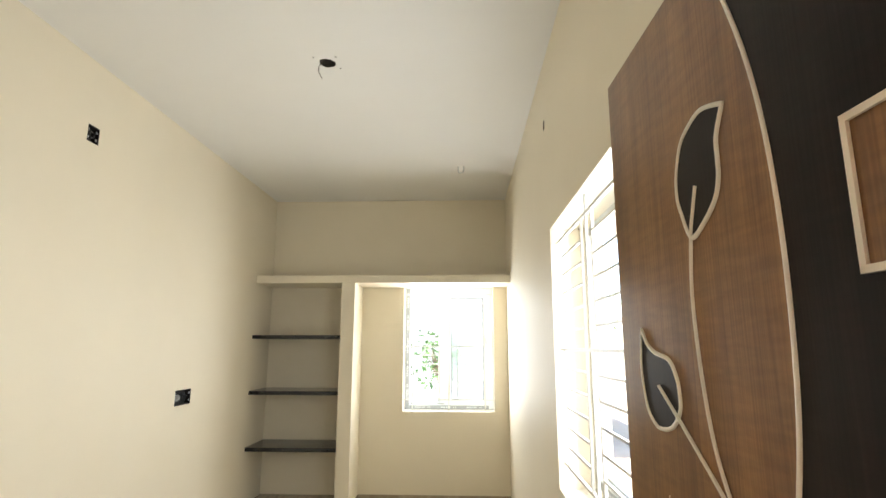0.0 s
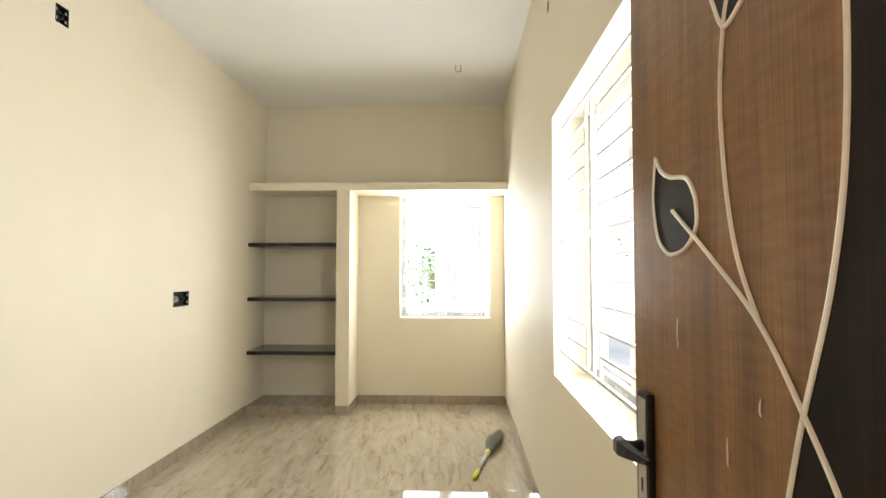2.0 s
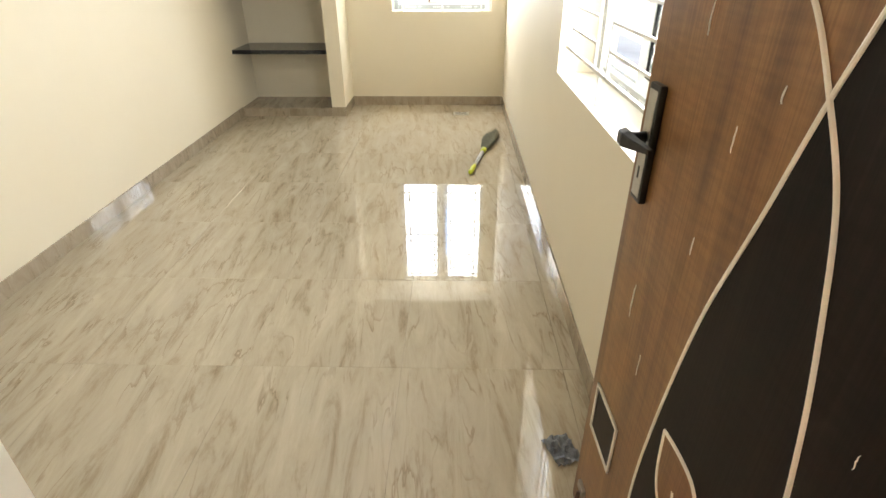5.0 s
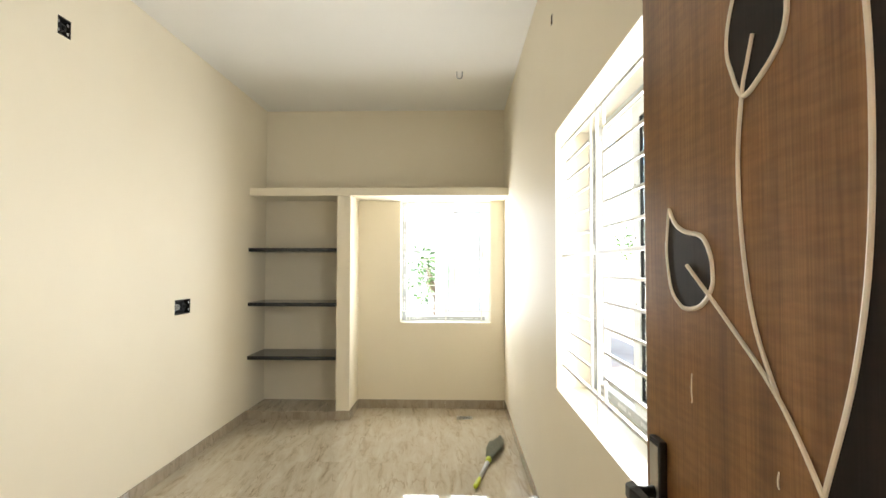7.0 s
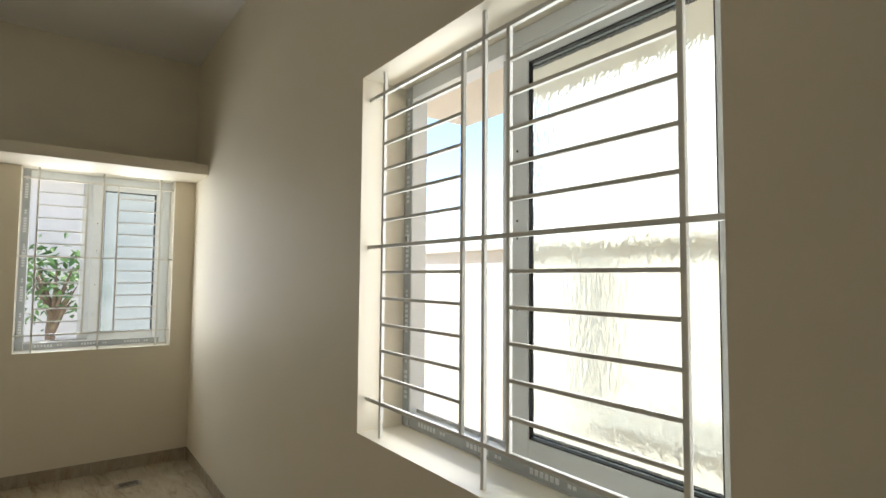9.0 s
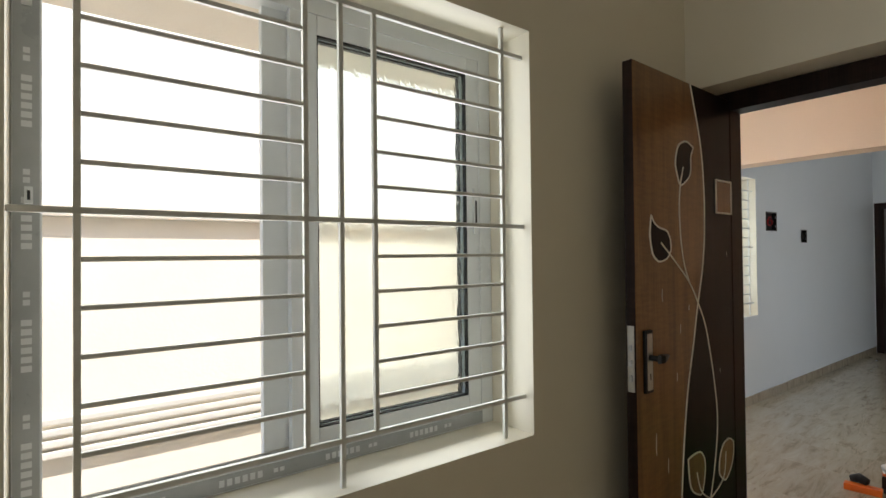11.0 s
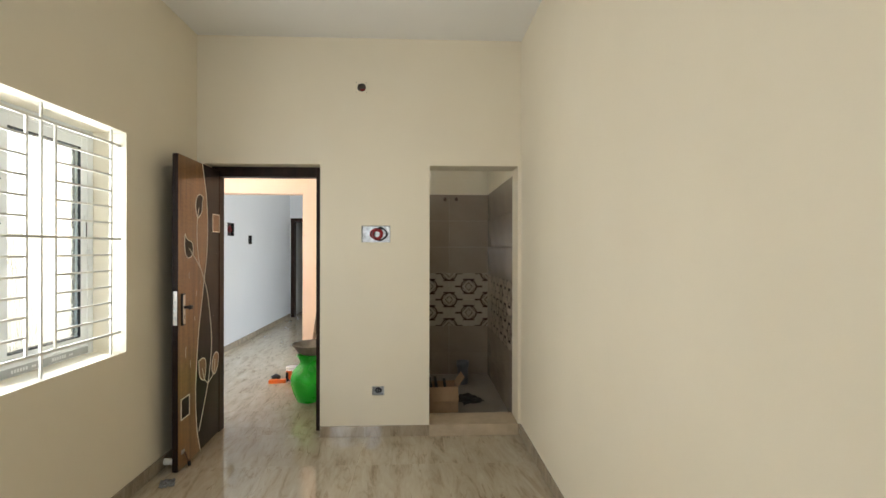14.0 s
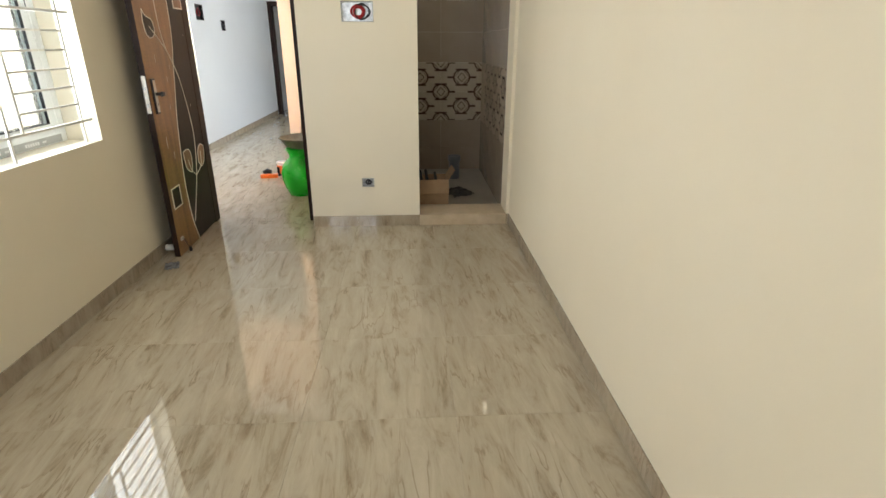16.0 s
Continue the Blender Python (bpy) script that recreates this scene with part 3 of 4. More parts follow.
def bead(line, closed=False, width=0.0075, proud=0.004, y=0.0):
    """A half-round strip laid on the door's face along a line in u and z."""
    bm = bmesh.new()
    n = len(line)
    rings = []
    for i in range(n):
        a = line[i - 1] if closed or i else line[0]
        b = line[(i + 1) % n] if closed or i < n - 1 else line[-1]
        d = (Vector(b) - Vector(a)).normalized()
        side = Vector((-d.y, d.x)) * width / 2
        p = Vector(line[i])
        rings.append([bm.verts.new((p.x + side.x * k, y + hgt * proud, p.y + side.y * k)) for k, hgt in ((-1, 0), (-0.7, 0.75), (0, 1), (0.7, 0.75), (1, 0))])
    for i in range(n if closed else n - 1):
        a, b = rings[i], rings[(i + 1) % n]
        for k in range(4):
            bm.faces.new((a[k], a[k + 1], b[k + 1], b[k]))
    bmesh.ops.recalc_face_normals(bm, faces=bm.faces)
    return bm


edge = smooth_line(EDGE_LINE, steps=8)
dark = flat_panel(edge + [Vector((0.002, FOOT)), Vector((0.002, TOP))], 0.0002, 0.0014)
part("dark_panel", dark, WENGE, door, "near-black wenge veneer field")
part("bead", bead(edge, y=0.0005), BEAD, door, "cream curved beading")
LEAF_TOP = [(0.347, 1.820), (0.398, 1.836), (0.436, 1.829), (0.467, 1.811), (0.486, 1.773), (0.490, 1.738), (0.480, 1.709), (0.456, 1.669), (0.416, 1.683), (0.384, 1.706), (0.372, 1.73), (0.370, 1.755), (0.368, 1.785)]
LEAF_MID = [(0.669, 1.547), (0.676, 1.51), (0.679, 1.473), (0.664, 1.417), (0.636, 1.393), (0.610, 1.387), (0.567, 1.396), (0.538, 1.422), (0.535, 1.446), (0.541, 1.47), (0.565, 1.496), (0.618, 1.507), (0.650, 1.523)]
LEAF_LOW = [(0.432, 0.650), (0.422, 0.57), (0.400, 0.525), (0.345, 0.495), (0.322, 0.498), (0.300, 0.55), (0.296, 0.61), (0.325, 0.650), (0.375, 0.657)]
LEAF_LOW_R = [(0.030, 0.625), (0.07, 0.645), (0.125, 0.635), (0.160, 0.59), (0.168, 0.53), (0.135, 0.498), (0.105, 0.488), (0.055, 0.525), (0.030, 0.58)]


def pointed(outline, steps=6):
    """An outline rounded all along but for its first point."""
    return smooth_line(outline + outline[:1], steps=steps)[:-1]


for outline, m, y in ((LEAF_TOP, WENGE, 0.0), (LEAF_MID, WENGE, 0.0), (LEAF_LOW, TEAK, 0.0014), (LEAF_LOW_R, TEAK, 0.0014)):
    line = pointed(outline)
    inlay = part("leaf_inlay", flat_panel(line, y + 0.0002, y + 0.0014), m, door, "leaf-shaped veneer inlay")
    part("bead", bead(line, True, y=y + 0.0003), BEAD, inlay)
for stem, y in (([(0.432, 1.738), (0.443, 1.71), (0.457, 1.669), (0.468, 1.579), (0.459, 1.468), (0.437, 1.378), (0.398, 1.305)], 0.001),
                ([(0.608, 1.454), (0.498, 1.380), (0.398, 1.305), (0.330, 1.223), (0.275, 1.14), (0.238, 1.038), (0.200, 0.90), (0.178, 0.76), (0.195, 0.622), (0.252, 0.452), (0.344, 0.290), (0.430, 0.150)], 0.0015),
                ([(0.365, 0.585), (0.345, 0.53), (0.315, 0.49), (0.252, 0.452)], 0.002),
                ([(0.105, 0.60), (0.12, 0.52), (0.165, 0.48), (0.252, 0.452)], 0.002)):
    part("stem", bead(smooth_line(stem, steps=8), width=0.0062, y=y), BEAD, door, "cream inlaid stem")
for (u0, u1, z0, z1), m, y in (((0.010, 0.162, 1.576, 1.716), TEAK, 0.0014), ((0.595, 0.737, 0.326, 0.466), WENGE, 0.0)):
    rect = [Vector(p) for p in ((u0, z0), (u1, z0), (u1, z1), (u0, z1))]
    sq = part("square_inlay", flat_panel(rect, y + 0.0002, y + 0.0014), m, door, "square veneer inlay")
    bm = bmesh.new()
    for a, b, c, d in ((u0, z0, u1, z0 + 0.007), (u0, z1 - 0.007, u1, z1), (u0, z0, u0 + 0.007, z1), (u1 - 0.007, z0, u1, z1)):
        add_box(bm, a, y, b, c, y + 0.005, d)
    part("bead", bm, BEAD, sq)
# scuffs through the veneer
rnd = random.Random(11)
for u, z, dz, du in ((0.655, 0.72, 0.075, 0.004), (0.575, 0.64, 0.05, 0.002), (0.60, 1.245, 0.045, 0.002), (0.47, 1.12, 0.035, 0.002), (0.50, 0.95, 0.03, 0.002), (0.40, 1.20, 0.02, 0.002), (0.06, 1.40, 0.02, 0.0015), (0.14, 0.93, 0.02, 0.0015)):
    pts = [Vector((u + du * rnd.uniform(-1, 1) * 0.5, z + dz * k / 6)) for k in range(7)]
    outline = pts + [p + Vector((du * math.sin(math.pi * (i + 0.6) / 7.2), 0)) for i, p in reversed(list(enumerate(pts)))]
    part("scratch", flat_panel(outline, 0.0003, 0.0018), BEAD, door, "pale scratch in the veneer")

# lock and lever
plate = part("handle_plate", box_bm(0.690, 0.0, 0.946, 0.736, 0.013, 1.156, bevel=0.004), BLACKMETAL, door, "black and steel lock plate")
part("plate_face", box_bm(0.697, 0.013, 0.956, 0.729, 0.0145, 1.146, bevel=0.0005), STEEL, plate, "brushed steel face")
part("keyhole", box_bm(0.710, 0.0146, 0.990, 0.715, 0.0155, 1.012), GASKET, plate)
bm = tube(bmesh.new(), [(0.713, 0.013, 1.065), (0.713, 0.030, 1.065), (0.713, 0.052, 1.065)], [0.011, 0.009, 0.011], 14)
part("spindle", bm, BLACKMETAL, plate, smooth=True)
bm = bmesh.new()
sec = [(0.724, 0.046, 0.060, 0.016), (0.700, 0.046, 0.062, 0.016), (0.675, 0.042, 0.056, 0.012), (0.648, 0.034, 0.046, 0.008), (0.63, 0.030, 0.040, 0.005)]
rings = []
for u, ya, yb, hh in sec:
    rings.append([bm.verts.new(p) for p in ((u, ya, 1.065 - hh), (u, yb, 1.065 - hh * 0.7), (u, yb, 1.065 + hh * 0.7), (u, ya, 1.065 + hh))])
for a, b in zip(rings, rings[1:]):
    for k in range(4):
        bm.faces.new((a[k], a[(k + 1) % 4], b[(k + 1) % 4], b[k]))
bm.faces.new(rings[0])
bm.faces.new(rings[-1][::-1])
bmesh.ops.recalc_face_normals(bm, faces=bm.faces)
bmesh.ops.bevel(bm, geom=list(bm.edges), offset=0.0015, segments=2, affect="EDGES")
part("lever", bm, BLACKMETAL, plate, "black lever handle")
strike = part("lock_edge", box_bm(LW + 0.002, -0.030, 0.955, LW + 0.0045, -0.006, 1.175, bevel=0.001), STEEL, door, "steel mortise lock edge with film")
for z in (0.99, 1.04, 1.09):
    part("bolt", box_bm(LW + 0.0045, -0.024, z, LW + 0.011, -0.012, z + 0.022, bevel=0.002), GALVA, strike)
# magnetic stay near the foot
stay = part("door_stay", box_bm(0.690, 0.0, 0.105, 0.730, 0.010, 0.128, bevel=0.002), STEEL, door, "steel door stay hung near the foot")
part("stay_arm", tube(bmesh.new(), [(0.704, 0.014, 0.112), (0.690, 0.022, 0.070), (0.672, 0.028, 0.040)], 0.005, 8), RUST, stay)
part("stay_rubber", tube(bmesh.new(), [(0.672, 0.028, 0.042), (0.668, 0.030, 0.022), (0.666, 0.030, 0.009)], [0.009, 0.011, 0.010], 10), GASKET, stay)

# door stop on the wall and scrap on the floor
stop = thing("door_stop", pose(W - 0.012, 0.53, 0.045), "short white plastic pipe stub at the skirting", "door stop")
bm = lathe(bmesh.new(), [(0.021, 0), (0.021, 0.085), (0.017, 0.085), (0.017, 0.0)], 24)
bmesh.ops.rotate(bm, verts=bm.verts, matrix=Matrix.Rotation(radians(-90), 3, "Y"))
part("pipe", bm, WHITEPLASTIC, stop, smooth=True)


def crumple(name, x, y, z, sx, sy, turn, material, label, category, seed, lift=0.012):
    rnd = random.Random(seed)
    bm = bmesh.new()
    n = 9
    g = [[bm.verts.new(((i / n - 0.5) * sx * rnd.uniform(0.92, 1.05), (j / n - 0.5) * sy * rnd.uniform(0.92, 1.05), 0.002 + rnd.random() * lift)) for j in range(n + 1)] for i in range(n + 1)]
    for i in range(n):
        for j in range(n):
            bm.faces.new((g[i][j], g[i + 1][j], g[i + 1][j + 1], g[i][j + 1]))
    r = bmesh.ops.extrude_face_region(bm, geom=list(bm.faces))
    for v in r["geom"]:
        if isinstance(v, bmesh.types.BMVert):
            v.co.z = max(0.0, v.co.z - 0.0015)
    ob = link_bm(name, bm, material)
    ob.matrix_world = pose(x, y, z, 0, 0, turn)
    return tagged(ob, label, category)


crumple("foil_scrap", 2.345, 0.765, 0, 0.085, 0.11, 20, SCRAP, "crumpled dark plastic scrap on the floor", "scrap", 4)
drain = thing("floor_drain", pose(2.07, 4.68, 0), "small square steel floor drain grating", "drain")
part("plate", box_bm(-0.075, -0.05, 0, 0.075, 0.05, 0.005, bevel=0.002), STEEL, drain)
for k in range(5):
    part("slot", box_bm(-0.055, -0.036 + k * 0.017, 0.005, 0.055, -0.029 + k * 0.017, 0.0056), GASKET, drain)

# ---- broom ----
bdir = Vector((0.284, 1.156, 0)).normalized()
broom = thing("broom", pose(2.115, 3.08, 0.0, 0, 0, math.degrees(math.atan2(bdir.y, bdir.x))), "grass broom with grey sleeve lying on the floor", "broom")
part("grip", tube(bmesh.new(), [(0, 0, 0.016), (0.02, 0, 0.017), (0.10, 0, 0.017), (0.135, 0, 0.016), (0.15, 0, 0.015)], [0.010, 0.016, 0.016, 0.014, 0.013], 16), LIME, broom, "lime green end grip", True)
part("sleeve", tube(bmesh.new(), [(0.15, 0, 0.016), (0.30, 0, 0.017), (0.44, 0, 0.018)], [0.013, 0.014, 0.016], 16), GREYPLASTIC, broom, "pale grey plastic sleeve", True)
part("collar", tube(bmesh.new(), [(0.44, 0, 0.019), (0.47, 0, 0.020), (0.50, 0, 0.022)], [0.018, 0.020, 0.023], 16), LIME, broom, "lime green collar", True)
rnd = random.Random(2)
bm = bmesh.new()
for k in range(300):
    a = rnd.uniform(-1, 1)
    ln = rnd.uniform(0.42, 0.62) * (1 - 0.25 * abs(a))
    h0 = rnd.uniform(0.008, 0.038)
    pts = []
    for s in range(5):
        q = s / 4
        spread = a * (0.016 + 0.036 * math.sin(min(1, q * 1.25) * math.pi * 0.62)) + 0.006 * rnd.uniform(-1, 1)
        pts.append((0.49 + ln * q, spread, max(0.003, h0 + 0.03 * math.sin(q * 3) * rnd.uniform(0.2, 1) - 0.01 * q)))
    tube(bm, pts, [0.0016, 0.0018, 0.002, 0.0018, 0.0008], 3)
tagged(part("bristles", bm, GRASS, broom, "dry grey-green grass bristles"), kind="stuff")


# ---- electrical boxes ----
def open_box(name, m, w, h, material, label, wires, seed, depth=0.045):
    """A box sunk in the wall: its mouth lies in x and z, its inside goes back along +y."""
    b = thing(name, m, label, "socket box", "open electrical boxes")
    bm = bmesh.new()
    t = 0.002
    add_box(bm, -w / 2, depth - t, -h / 2, w / 2, depth, h / 2)
    add_box(bm, -w / 2, 0, -h / 2, -w / 2 + t, depth - t, h / 2)
    add_box(bm, w / 2 - t, 0, -h / 2, w / 2, depth - t, h / 2)
    add_box(bm, -w / 2 + t, 0, -h / 2, w / 2 - t, depth - t, -h / 2 + t)
    add_box(bm, -w / 2 + t, 0, h / 2 - t, w / 2 - t, depth - t, h / 2)
    part("box", bm, material, b)
    rnd = random.Random(seed)
    for sx in (-1, 1):
        for k in (-0.25, 0.25):
            part("lug", box_bm(sx * (w / 2 - 0.010) - 0.006, 0.004, k * h - 0.007, sx * (w / 2 - 0.010) + 0.006, 0.007, k * h + 0.007), GALVA, b)
    for material_w, r0, cx in wires:
        pts = [(cx + r0 * math.cos(a) * rnd.uniform(0.85, 1.1), 0.006 + 0.014 * rnd.random(), r0 * math.sin(a) * rnd.uniform(0.8, 1.05)) for a in [i * 0.55 for i in range(30)]]
        part("wire", tube(bmesh.new(), smooth_line(pts, steps=3), 0.0042, 6), material_w, b)
    return b


open_box("switch_box", pose(1.1315, -0.001, 1.5645, 0, 0, 180), 0.215, 0.123, GALVA, "open galvanised switch box with coiled red cable", [(REDWIRE, 0.046, 0.004), (REDWIRE, 0.038, 0.01), (REDWIRE, 0.030, 0.006), (BLACKWIRE, 0.052, 0.03)], 1)
open_box("socket_box", pose(1.113, -0.001, 0.353, 0, 0, 180), 0.088, 0.064, GALVA, "small open steel socket box with grey cable ends", [(BLACKWIRE, 0.018, 0.0), (BLACKWIRE, 0.012, 0.012)], 2)
open_box("socket_box", pose(-0.001, 3.3925, 1.154, 0, 0, 90), 0.209, 0.102, BLACKMETAL, "open dark socket box sunk in the side wall", [(BLACKWIRE, 0.03, 0.03), (BLACKWIRE, 0.022, 0.02), (GREYPLASTIC, 0.02, -0.05)], 3)
open_box("lamp_box", pose(-0.001, 2.195, 2.6625, 0, 0, 90), 0.084, 0.089, BLACKMETAL, "open dark wall lamp box high on the wall", [(BLACKWIRE, 0.02, 0.0)], 4)
open_box("switch_box", pose(HX + 0.001, -3.605, 1.725, 0, 0, -90), 0.26, 0.18, BLACKMETAL, "open dark switch box with red cable in the hall", [(REDWIRE, 0.05, 0.0), (BLACKWIRE, 0.04, 0.02)], 5)
open_box("switch_box", pose(HX + 0.001, -4.47, 1.59, 0, 0, -90), 0.172, 0.132, BLACKMETAL, "small open dark switch box in the hall", [(BLACKWIRE, 0.03, 0.0)], 6)
hole_wire = thing("ceiling_wire", pose(1.262, 2.18, H), "thin loose wire hanging from the ceiling hole", "wire")
part("strand", tube(bmesh.new(), smooth_line([(0.01, 0.02, 0.03), (0, 0, -0.01), (-0.018, -0.01, -0.05), (-0.008, -0.03, -0.09), (0.012, -0.035, -0.13)], steps=5), 0.0015, 5), RUST, hole_wire)
hole_wire = thing("wire_stub", pose(1.243, -0.02, 2.695), "cable stub in the round wall hole", "wire")
part("strand", tube(bmesh.new(), smooth_line([(0.0, -0.03, 0), (0.01, 0, -0.012), (-0.012, 0.012, -0.018), (-0.02, 0.0, -0.005)], steps=5), 0.004, 6), REDWIRE, hole_wire)
hole_wire = thing("wire_stub", pose(W + 0.01, 2.305, 2.725), "cable stub in the small wall hole", "wire")
part("strand", tube(bmesh.new(), smooth_line([(0.03, 0, 0), (0.0, 0.004, 0.004), (-0.012, 0, -0.018)], steps=5), 0.004, 6), RUST, hole_wire)
hook = thing("fan_hook", pose(2.016, 3.94, H), "bent iron fan hook in the ceiling", "hook")
part("rod", tube(bmesh.new(), smooth_line([(-0.022, 0, 0.01), (-0.022, 0, -0.035), (-0.014, 0, -0.056), (0.014, 0, -0.056), (0.022, 0, -0.035), (0.022, 0, 0.01)], steps=5), 0.005, 8), GALVA, hook, smooth=True)

# ---- hall things ----
pot = thing("water_pot", pose(1.845, -0.97, 0), "bright green plastic water pot on the hall floor", "pot")
prof = [(0.001, 0.0), (0.085, 0.0), (0.105, 0.012), (0.140, 0.09), (0.163, 0.17), (0.166, 0.22), (0.150, 0.285), (0.110, 0.335), (0.082, 0.36), (0.078, 0.385), (0.098, 0.425), (0.106, 0.437), (0.104, 0.445), (0.094, 0.437), (0.072, 0.39), (0.075, 0.36), (0.14, 0.28)]
part("body", lathe(bmesh.new(), prof, 48), GREENPLASTIC, pot, smooth=True)
part("rim", tube(bmesh.new(), [(0.104 * math.cos(k * math.tau / 40), 0.104 * math.sin(k * math.tau / 40), 0.440) for k in range(40)], 0.006, 8, True), GREENPLASTIC, pot, smooth=True)
tub = thing("mortar_tub", pose(1.80, -1.0, 0.447), "dusty grey rubber mortar basin set on the green pot", "basin")
part("bowl", lathe(bmesh.new(), [(0.001, 0.0), (0.11, 0.0), (0.15, 0.02), (0.195, 0.085), (0.205, 0.092), (0.20, 0.098), (0.188, 0.088), (0.145, 0.028), (0.105, 0.010), (0.001, 0.010)], 40), TUB, tub, smooth=True)
part("rim", tube(bmesh.new(), [(0.203 * math.cos(k * math.tau / 40), 0.203 * math.sin(k * math.tau / 40), 0.094) for k in range(40)], 0.007, 8, True), TUB, tub, smooth=True)
bucket = thing("paint_tin", pose(2.19, -1.78, 0), "small white and orange paint tub with its lid on", "paint tub")
part("body", lathe(bmesh.new(), [(0.001, 0), (0.058, 0), (0.066, 0.135), (0.001, 0.135)], 32), WHITEPLASTIC, bucket, smooth=True)
part("label_band", lathe(bmesh.new(), [(0.0605, 0.02), (0.0668, 0.115)], 32), ORANGE, bucket, "orange printed band", True)
part("print_block", box_bm(0.03, 0.046, 0.03, 0.055, 0.064, 0.10, bevel=0.004), BLACKMETAL, bucket)
part("lid", lathe(bmesh.new(), [(0.001, 0.150), (0.064, 0.150), (0.070, 0.146), (0.070, 0.134), (0.066, 0.134)], 32), WHITEPLASTIC, bucket, smooth=True)
tool = thing("hand_tool", pose(2.32, -1.66, 0, 0, 0, 8), "orange plastic tool case with dark grips", "tool")
part("case", box_bm(-0.09, -0.03, 0, 0.09, 0.03, 0.038, bevel=0.008), ORANGE, tool)
part("grip", tube(bmesh.new(), [(-0.02, -0.02, 0.055), (0.02, -0.04, 0.065), (0.06, -0.05, 0.05)], [0.022, 0.028, 0.02], 12), BLACKSHEET, tool, "dark rubber grip", True)
part("grip", tube(bmesh.new(), [(-0.09, -0.045, 0.018), (-0.13, -0.06, 0.015)], [0.014, 0.010], 10), BLACKSHEET, tool, smooth=True)
stick = thing("spade_handle", pose(1.86, -2.05, 0), "worn wooden tool handle leaning on the peach column", "tool")
part("shaft", tube(bmesh.new(), [(0.10, 0.55, 0.01), (0.07, 0.30, 0.6), (0.035, -0.03, 1.25)], [0.016, 0.015, 0.014], 10), STICK, stick, smooth=True)
door_frame = structure(thing("door_2", pose(2.62, HY - 0.15, 0), "dark wooden frame of the far doorway", "door frame"))
part("frame_post", box_bm(0.001, 0.0, 0, 0.07, 0.155, 2.089, bevel=0.003), DOORFRAME, door_frame)
part("frame_post", box_bm(0.79, 0.0, 0, 0.869, 0.155, 2.089, bevel=0.003), DOORFRAME, door_frame)
part("frame_head", box_bm(0.07, 0.0, 2.01, 0.79, 0.155, 2.089, bevel=0.003), DOORFRAME, door_frame)
for z in (0.55, 1.0, 1.45, 1.85):
    sh = thing("store_shelf", pose(0, 0, z), "dark granite shelf in the room beyond the hall", "shelf", "far shelves")
    part("slab", box_bm(1.9, HY - 2.049, -0.035, HX - 0.001, HY - 1.65, 0, bevel=0.004), GRANITE, sh)

# ---- bathroom ----
TW, TH, TT = 0.45, 0.30, 0.009


def tile_mesh(w, h, material):
    me = bpy.data.meshes.new("tile")
    bm = box_bm(0.0008, 0, 0.0008, w - 0.0008, TT, h - 0.0008, bevel=0)
    top = [e for e in bm.edges if all(abs(v.co.y - TT) < 1e-6 for v in e.verts)]
    bmesh.ops.bevel(bm, geom=top, offset=0.0012, segments=1, affect="EDGES")
    bm.to_mesh(me)
    bm.free()
    me.materials.append(material)
    return me


def motif_mesh():
    """Ring medallions capped and joined by bars, one in the tile's middle and a quarter at each corner."""
    bm = bmesh.new()

    def strip(p, q, w):
        p, q = Vector(p), Vector(q)
        d = (q - p).normalized()
        s = Vector((-d.y, d.x)) * w / 2
        p, q = p - d * w * 0.3, q + d * w * 0.3
        bm.faces.new([bm.verts.new((v.x, TT + 0.0009, v.y)) for v in (p - s, q - s, q + s, p + s)])

    for cx, cz in ((TW / 2, TH / 2), (0, 0), (TW, 0), (0, TH), (TW, TH)):
        ring = [(cx + 0.088 * math.cos(k * math.tau / 16), cz + 0.078 * math.sin(k * math.tau / 16)) for k in range(16)]
        for a, b in zip(ring, ring[1:] + ring[:1]):
            strip(a, b, 0.014)
        diamond = [(cx + dx, cz + dz) for dx, dz in ((-0.042, 0), (0, 0.046), (0.042, 0), (0, -0.046))]
        for a, b in zip(diamond, diamond[1:] + diamond[:1]):
            strip(a, b, 0.007)
        for sgn in (-1, 1):
            strip((cx + sgn * 0.085, cz), (cx + sgn * 0.15, cz), 0.020)
            strip((cx - 0.062, cz + sgn * 0.080), (cx + 0.062, cz + sgn * 0.080), 0.016)
            strip((cx + sgn * 0.020, cz - 0.07), (cx + sgn * 0.085, cz), 0.006)
            strip((cx + sgn * 0.020, cz + 0.07), (cx + sgn * 0.085, cz), 0.006)
    for co, no in (((0, 0, 0), (-1, 0, 0)), ((TW, 0, 0), (1, 0, 0)), ((0, 0, 0), (0, 0, -1)), ((0, 0, TH), (0, 0, 1))):
        bmesh.ops.bisect_plane(bm, geom=bm.verts[:] + bm.edges[:] + bm.faces[:], plane_co=co, plane_no=no, clear_outer=True)
    me = bpy.data.meshes.new("motif")
    bm.to_mesh(me)
    bm.free()
    me.materials.append(MOTIF)
    return me


PLAIN, DECOR, PATTERN = tile_mesh(TW, TH, BATH_TILE), tile_mesh(TW, TH, DECOR_TILE), motif_mesh()


